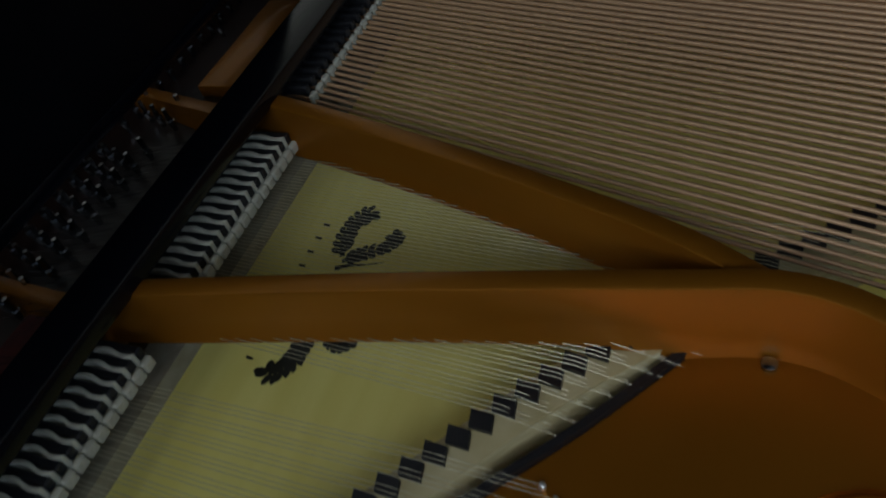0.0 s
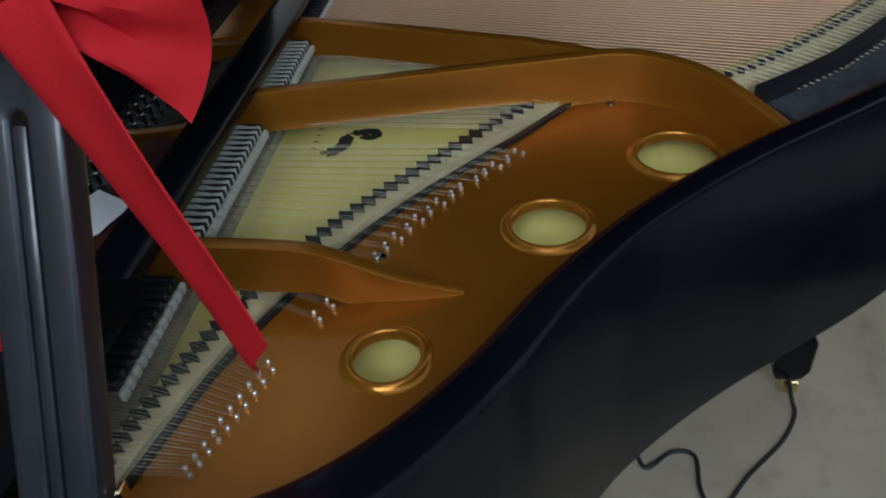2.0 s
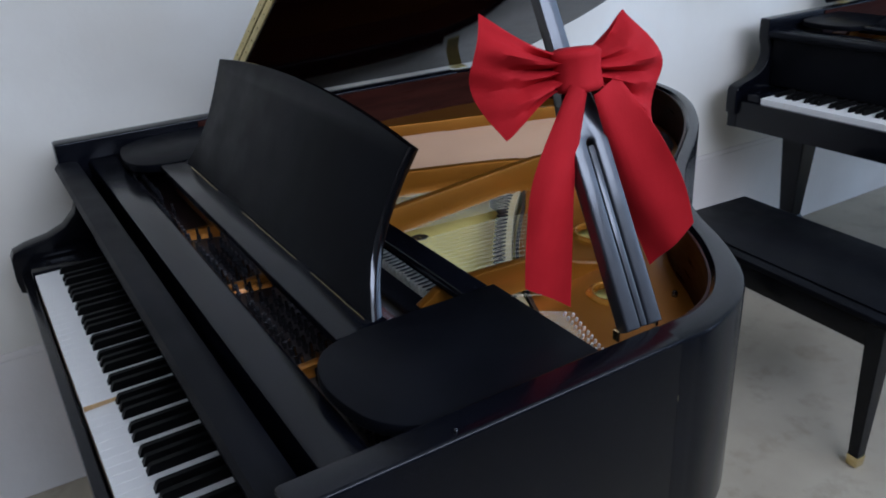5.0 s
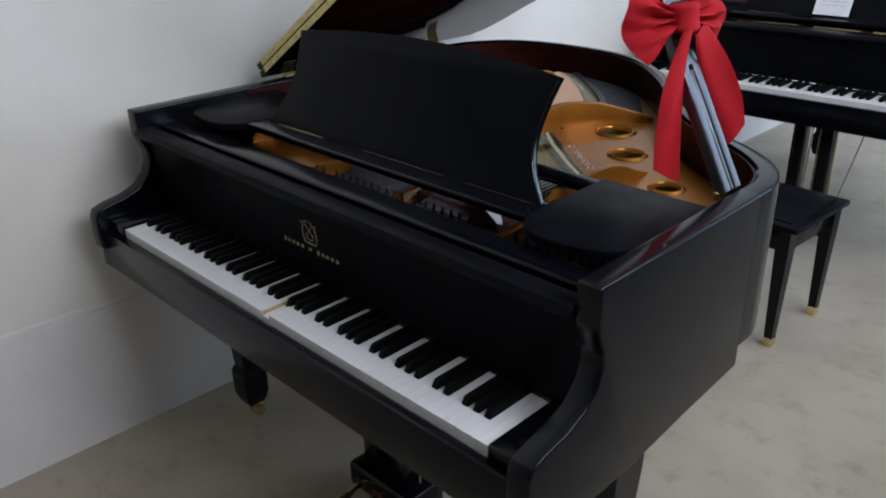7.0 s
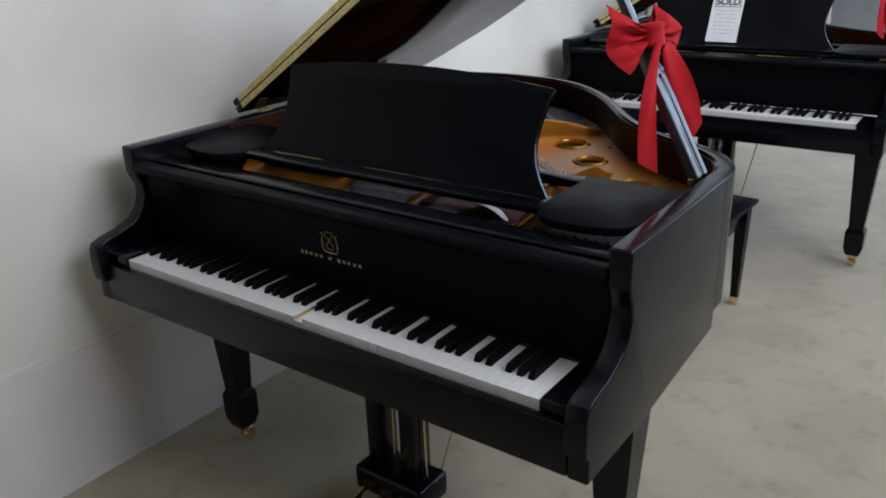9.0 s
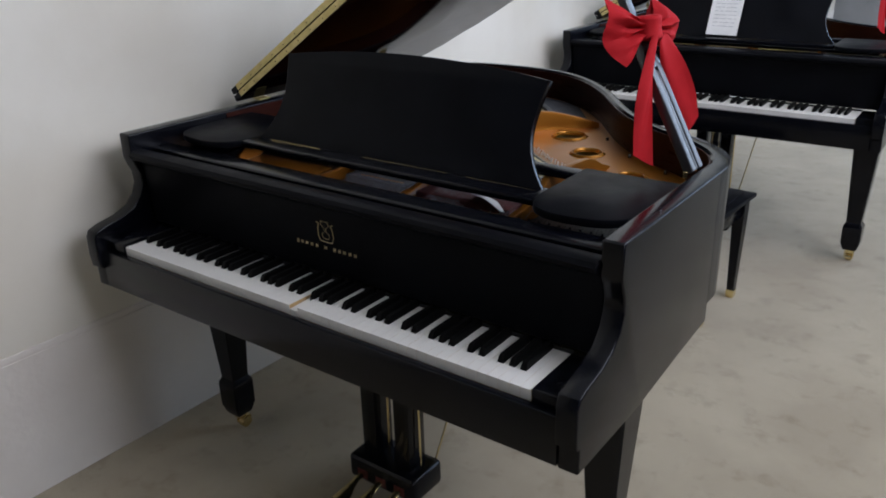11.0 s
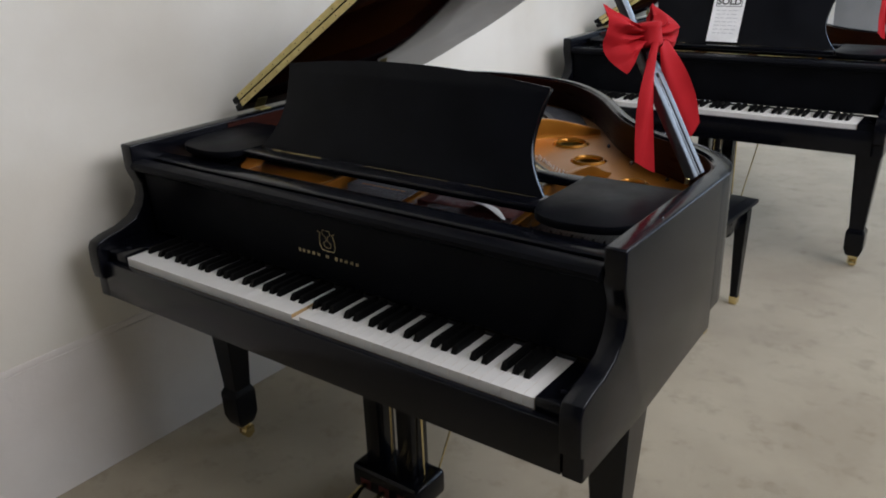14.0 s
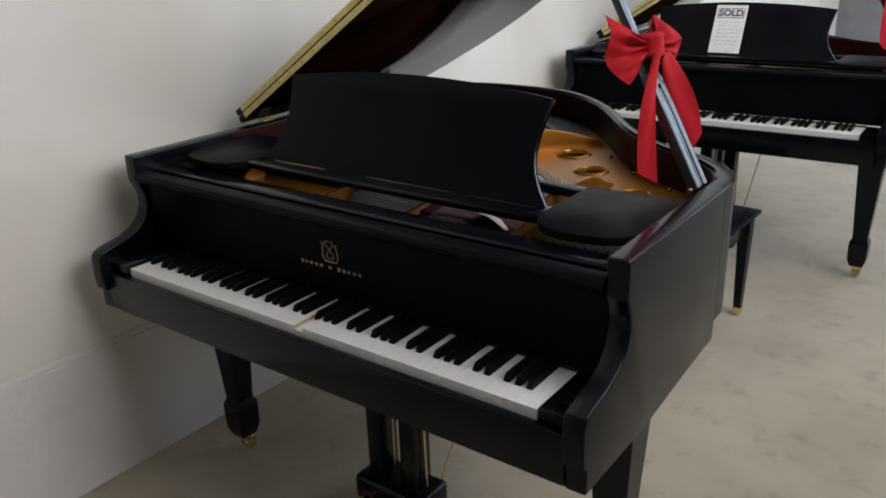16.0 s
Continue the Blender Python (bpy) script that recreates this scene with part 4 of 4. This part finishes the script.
def prop(piano):
    a, s, f = prop_frame()
    m = Matrix((( s.x, f.x, a.x, PROP_FOOT.x), (s.y, f.y, a.y, PROP_FOOT.y), (s.z, f.z, a.z, PROP_FOOT.z), (0, 0, 0, 1)))
    bm = bmesh.new()
    # one blank with a rounded head; the slot runs up from the foot and ends in a half round
    head = curve([(-0.0275, 0.225, 0), (-0.027, 0.25, 0), (-0.023, 0.285, 0), (-0.0165, 0.315, 0), (-0.0125, 0.335, 0)], 4)
    left = [(-0.0275, 0.0)] + [(q.x, q.y) for q in head]
    slot = [(0.0058, 0.0)] + [(0.0058 * math.cos(k * math.pi / 8), 0.230 + 0.0058 * math.sin(k * math.pi / 8)) for k in range(9)] + [(-0.0058, 0.0)]
    prism(bm, left + [(-x, z) for x, z in left[::-1]] + slot, "y", -0.011, 0.011, 0.0035, 3)
    bmesh.ops.transform(bm, matrix=m, verts=bm.verts)
    st = part("lid_prop", bm, PROP_SATIN, piano, "black slotted lid prop stick")
    bm = boxed(-0.0046, 0.0046, -0.0085, 0.0098, 0.001, 0.228, 0.002, 2)
    bmesh.ops.transform(bm, matrix=m, verts=bm.verts)
    part("inner_stick", bm, PROP_SATIN, st)
    bm = boxed(-0.0125, 0.0125, -0.0095, 0.0095, 0.33, 0.745, 0.003, 2)
    bmesh.ops.transform(bm, matrix=m, verts=bm.verts)
    part("upper_stick", bm, PROP_SATIN, st)
    for sg in (-1, 1):
        bm = boxed(PROP_FOOT.x - 0.012, PROP_FOOT.x - 0.002, PROP_FOOT.y + sg * 0.032 - 0.002, PROP_FOOT.y + sg * 0.032 + 0.002, 0.985, 1.0, 0.001, 1)
        part("prop_bracket", bm, BRASS, st, "brass bracket")


piano_1 = grand_piano()
SECOND = pose(0.044, 2.455, 0, 0, 0, 0.8) @ Matrix.Diagonal((1.025, 1, 0.984, 1))

# ---------------------------------------------------------------- bow on the prop


def bow_loop(bm, c, top, mid, low, out, seed):
    """One flattened loop: two pleated sheets that meet at the outer fold, which runs from top over mid to low."""
    nu, nv = 16, 20
    rim = curve([low, mid, top], nv // 2)
    up = (top - low).normalized()
    mid = rim[nv // 2]
    for sg in (1, -1):
        grid = []
        for i in range(nu + 1):
            u = i / nu
            row = []
            for j in range(nv + 1):
                v = j / nv
                w = 2 * v - 1
                root = c + up * (0.016 * w)
                lobe = 0.25 + 0.75 * abs(math.sin(math.pi * (w * 0.94 + 0.06)))
                pleat = 0.014 * (1 - u) ** 0.55 * min(1, u * 5) * (abs(((v * 4.0 + seed + 0.15 * math.sin(u * 4)) % 1.0) * 2 - 1) * 2 - 1)
                puff = 0.019 * math.sin(math.pi * u ** 1.5) * lobe * (1 - 0.35 * w * w) + 0.0035 * (1 - u)
                p = c.lerp(mid, u ** 0.95) + (root - c) * (1 - u) + (rim[j] - mid) * u ** 1.35
                row.append(p + out * (sg * puff + pleat + 0.013 * u * math.sin(w * 4.2 + seed)))
            grid.append(row)
        vs = [[bm.verts.new(p) for p in r] for r in grid]
        for a, b in zip(vs, vs[1:]):
            for j in range(nv):
                bm.faces.new((a[j], a[j + 1], b[j + 1], b[j]))
    bmesh.ops.remove_doubles(bm, verts=bm.verts, dist=0.0004)


def ribbon_tail(bm, left, right, seed):
    """A hanging band between its two edges, gently rippled, with a fold near the knot."""
    a, b = curve(left, 6), curve(right, 6)
    n, k = len(a), 8
    rings = []
    for i in range(n):
        t = (a[min(i + 1, n - 1)] - a[max(i - 1, 0)]).normalized()
        nm = t.cross(b[i] - a[i]).normalized()
        f = i / (n - 1)
        front = [a[i].lerp(b[i], q / k) + nm * ((0.013 * (1 - f) + 0.004) * math.sin(q / k * 3.4 + seed + f * 1.2) + 0.0025 * math.cos(q / k * 7 + f * 5 + seed)) for q in range(k + 1)]
        rings.append([p + nm * 0.0006 for p in front] + [p - nm * 0.0006 for p in front[::-1]])
    loft(bm, rings)


def red_bow():
    c = Vector((0.541, 0.587, 1.288))
    out = Vector((0.97, -0.16, 0.12)).normalized()
    bow = thing("ribbon_bow", "large red fabric bow tied round the lid prop", "bow", "red gift bows")
    for top, mid, low, seed in (((0.490, 0.490, 1.359), (0.497, 0.463, 1.293), (0.533, 0.484, 1.220), 0.15), ((0.513, 0.694, 1.343), (0.552, 0.712, 1.276), (0.565, 0.695, 1.200), 0.6)):
        bm = bmesh.new()
        bow_loop(bm, c, Vector(top), Vector(mid), Vector(low), out, seed)
        part("bow_loop", bm, RIBBON, bow, smooth=50)
    # knot: a short wrapped band, a little wider at its ends
    bm = bmesh.new()
    up = Vector((-0.12, 0.0, 1.0)).normalized()
    side = up.cross(out).normalized()
    rings = []
    for k in range(11):
        u = k / 10 * 2 - 1
        r = 0.0255 + 0.003 * u * u - 0.006 * max(0, abs(u) - 0.85) / 0.15
        rings.append([c + up * (u * 0.025) + side * (1.15 * r * math.cos(q) * (1 + 0.05 * math.sin(4 * q + u * 2))) + out * (r * math.sin(q) * (1 + 0.05 * math.cos(7 * q))) for q in [2 * math.pi * j / 22 for j in range(22)]])
    loft(bm, rings)
    part("knot", bm, RIBBON, bow, smooth=60)
    edges = ((((0.552, 0.564, 1.276), (0.554, 0.512, 1.175), (0.557, 0.498, 1.10), (0.563, 0.491, 1.038)), ((0.564, 0.588, 1.264), (0.581, 0.557, 1.172), (0.587, 0.549, 1.09), (0.594, 0.540, 1.006))),
             (((0.572, 0.622, 1.275), (0.601, 0.666, 1.206), (0.617, 0.699, 1.142), (0.622, 0.720, 1.082)), ((0.553, 0.606, 1.264), (0.556, 0.640, 1.168), (0.562, 0.666, 1.086), (0.581, 0.688, 1.016))))
    for k, (left, right) in enumerate(edges):
        bm = bmesh.new()
        ribbon_tail(bm, left, right, 0.4 + 1.3 * k)
        part("ribbon_tail", bm, RIBBON, bow, smooth=60)
    return bow


bow_1 = red_bow()

# ---------------------------------------------------------------- sheets, benches, cord


def paper_tag():
    bm = bmesh.new()
    a, b, w = Vector((0.332, 0.337, 0.914)), Vector((0.226, 0.372, 0.928)), Vector((0.008, 0.040, -0.016))
    rows = []
    for k in range(9):
        t = k / 8
        q = a.lerp(b, t) + Vector((0, 0, 0.007 * math.sin(math.pi * t)))
        e = w * (0.35 + 0.65 * min(1, t * 2))
        rows.append([q, q + e, q + e + Vector((0, 0, 0.001)), q + Vector((0, 0, 0.001))])
    loft(bm, rows)
    tag = part("paper_tag", bm, PAPER)
    tagged(tag, "white paper card lying curled by the tuning pins", "paper card")


paper_tag()


def sold_sheet():
    e = thing("sold_sign", "white paper sheet marked sold on a music desk", "sign")
    w, h = 0.07, 0.115
    part("sheet", boxed(-w, w, -0.0008, 0.0008, 0, 2 * h), PAPER, e)
    bm = bmesh.new()
    for a in ((-0.058, 0.058, 0.212, 0.2145), (-0.058, 0.058, 0.168, 0.1705), (-0.058, -0.0555, 0.1705, 0.212), (0.0555, 0.058, 0.1705, 0.212)):
        box(bm, a[0], a[1], -0.0016, -0.0006, a[2], a[3])
    part("border", bm, PRINT_BLACK, e)
    bm = bmesh.new()
    rnd = random.Random(3)
    for k in range(7):
        x = -0.05
        while x < 0.045:
            l = rnd.uniform(0.012, 0.03)
            box(bm, x, min(x + l, 0.05), -0.0014, -0.0006, 0.148 - k * 0.018, 0.1505 - k * 0.018)
            x += l + 0.006
    tagged(part("text_bars", bm, PRINT_GREY, e), kind="stuff")
    c = bpy.data.curves.new("word", "FONT")
    c.body, c.size, c.align_x, c.align_y, c.extrude, c.offset = "SOLD", 0.043, "CENTER", "CENTER", 0.0004, 0.0012
    tmp = bpy.data.objects.new("word", c)
    scene.collection.objects.link(tmp)
    me = bpy.data.meshes.new_from_object(tmp.evaluated_get(bpy.context.evaluated_depsgraph_get()))
    bpy.data.objects.remove(tmp)
    me.materials.clear()
    me.materials.append(PRINT_BLACK)
    o = new("word", me)
    o.parent, o.matrix_basis = e, pose(0, -0.0014, 0.191, 90, 0, 0)
    return e


sign = sold_sheet()
sign.matrix_world = SECOND @ pose(-0.045, 0.336, 0.990, -24, 0, 0)


def piano_bench():
    e = thing("piano_bench", "black wooden piano bench with brass-tipped legs", "bench")
    part("seat", boxed(-0.41, 0.41, -0.195, 0.195, 0.445, 0.464, 0.005), EBONY_DULL, e)
    part("seat_panel", boxed(-0.375, 0.375, -0.16, 0.16, 0.4635, 0.47, 0.004), EBONY_DULL, e)
    for a in ((-0.375, 0.375, -0.172, -0.155), (-0.375, 0.375, 0.155, 0.172), (-0.375, -0.358, -0.155, 0.155), (0.358, 0.375, -0.155, 0.155)):
        part("apron", boxed(*a, 0.365, 0.446, 0.002), EBONY, e)
    for sx in (-1, 1):
        for sy in (-1, 1):
            x, y = sx * 0.365, sy * 0.163
            bm = bmesh.new()
            loft(bm, [[(x - a, y - a, z), (x + a, y - a, z), (x + a, y + a, z), (x - a, y + a, z)] for z, a in ((0.446, 0.024), (0.36, 0.023), (0.035, 0.0145))])
            g = part("leg", bm, EBONY, e)
            bm = bmesh.new()
            loft(bm, [[(x - a, y - a, z), (x + a, y - a, z), (x + a, y + a, z), (x - a, y + a, z)] for z, a in ((0.036, 0.0165), (0.004, 0.015), (0.0, 0.012))])
            part("ferrule", bm, BRASS, g, "brass ferrule")
    return e


bench = piano_bench()
bench.matrix_world = pose(-0.004, 1.955, 0, 0, 0, -3.5)


def power_cord():
    e = bmesh.new()
    pts = curve([(-0.30, 1.36, 0.13), (-0.285, 1.385, 0.02), (-0.245, 1.385, 0.006), (-0.175, 1.345, 0.006), (-0.09, 1.265, 0.006), (0.0, 1.19, 0.006), (-0.05, 1.165, 0.006), (-0.13, 1.165, 0.006), (-0.14, 1.12, 0.006), (-0.10, 1.06, 0.006), (-0.22, 1.05, 0.006), (-0.42, 1.12, 0.006)], 6)
    tube(e, pts, 0.0045, 8)
    tagged(part("power_cord", e, RUBBER, smooth=60), "black power cord lying loose on the carpet", "cable")


power_cord()

# ---------------------------------------------------------------- the second piano and its bow
piano_2 = copy_thing(piano_1, SECOND)
for o in list(piano_2.children_recursive):
    if o.name.startswith(("emblem", "name_bars")):
        bpy.data.objects.remove(o)
    elif o.name.startswith("white_key") and abs(o.rotation_euler.x) > 0.01:
        o.matrix_basis = Matrix.Translation((o.location.x, 0, 0))
bow_2 = copy_thing(bow_1, SECOND)
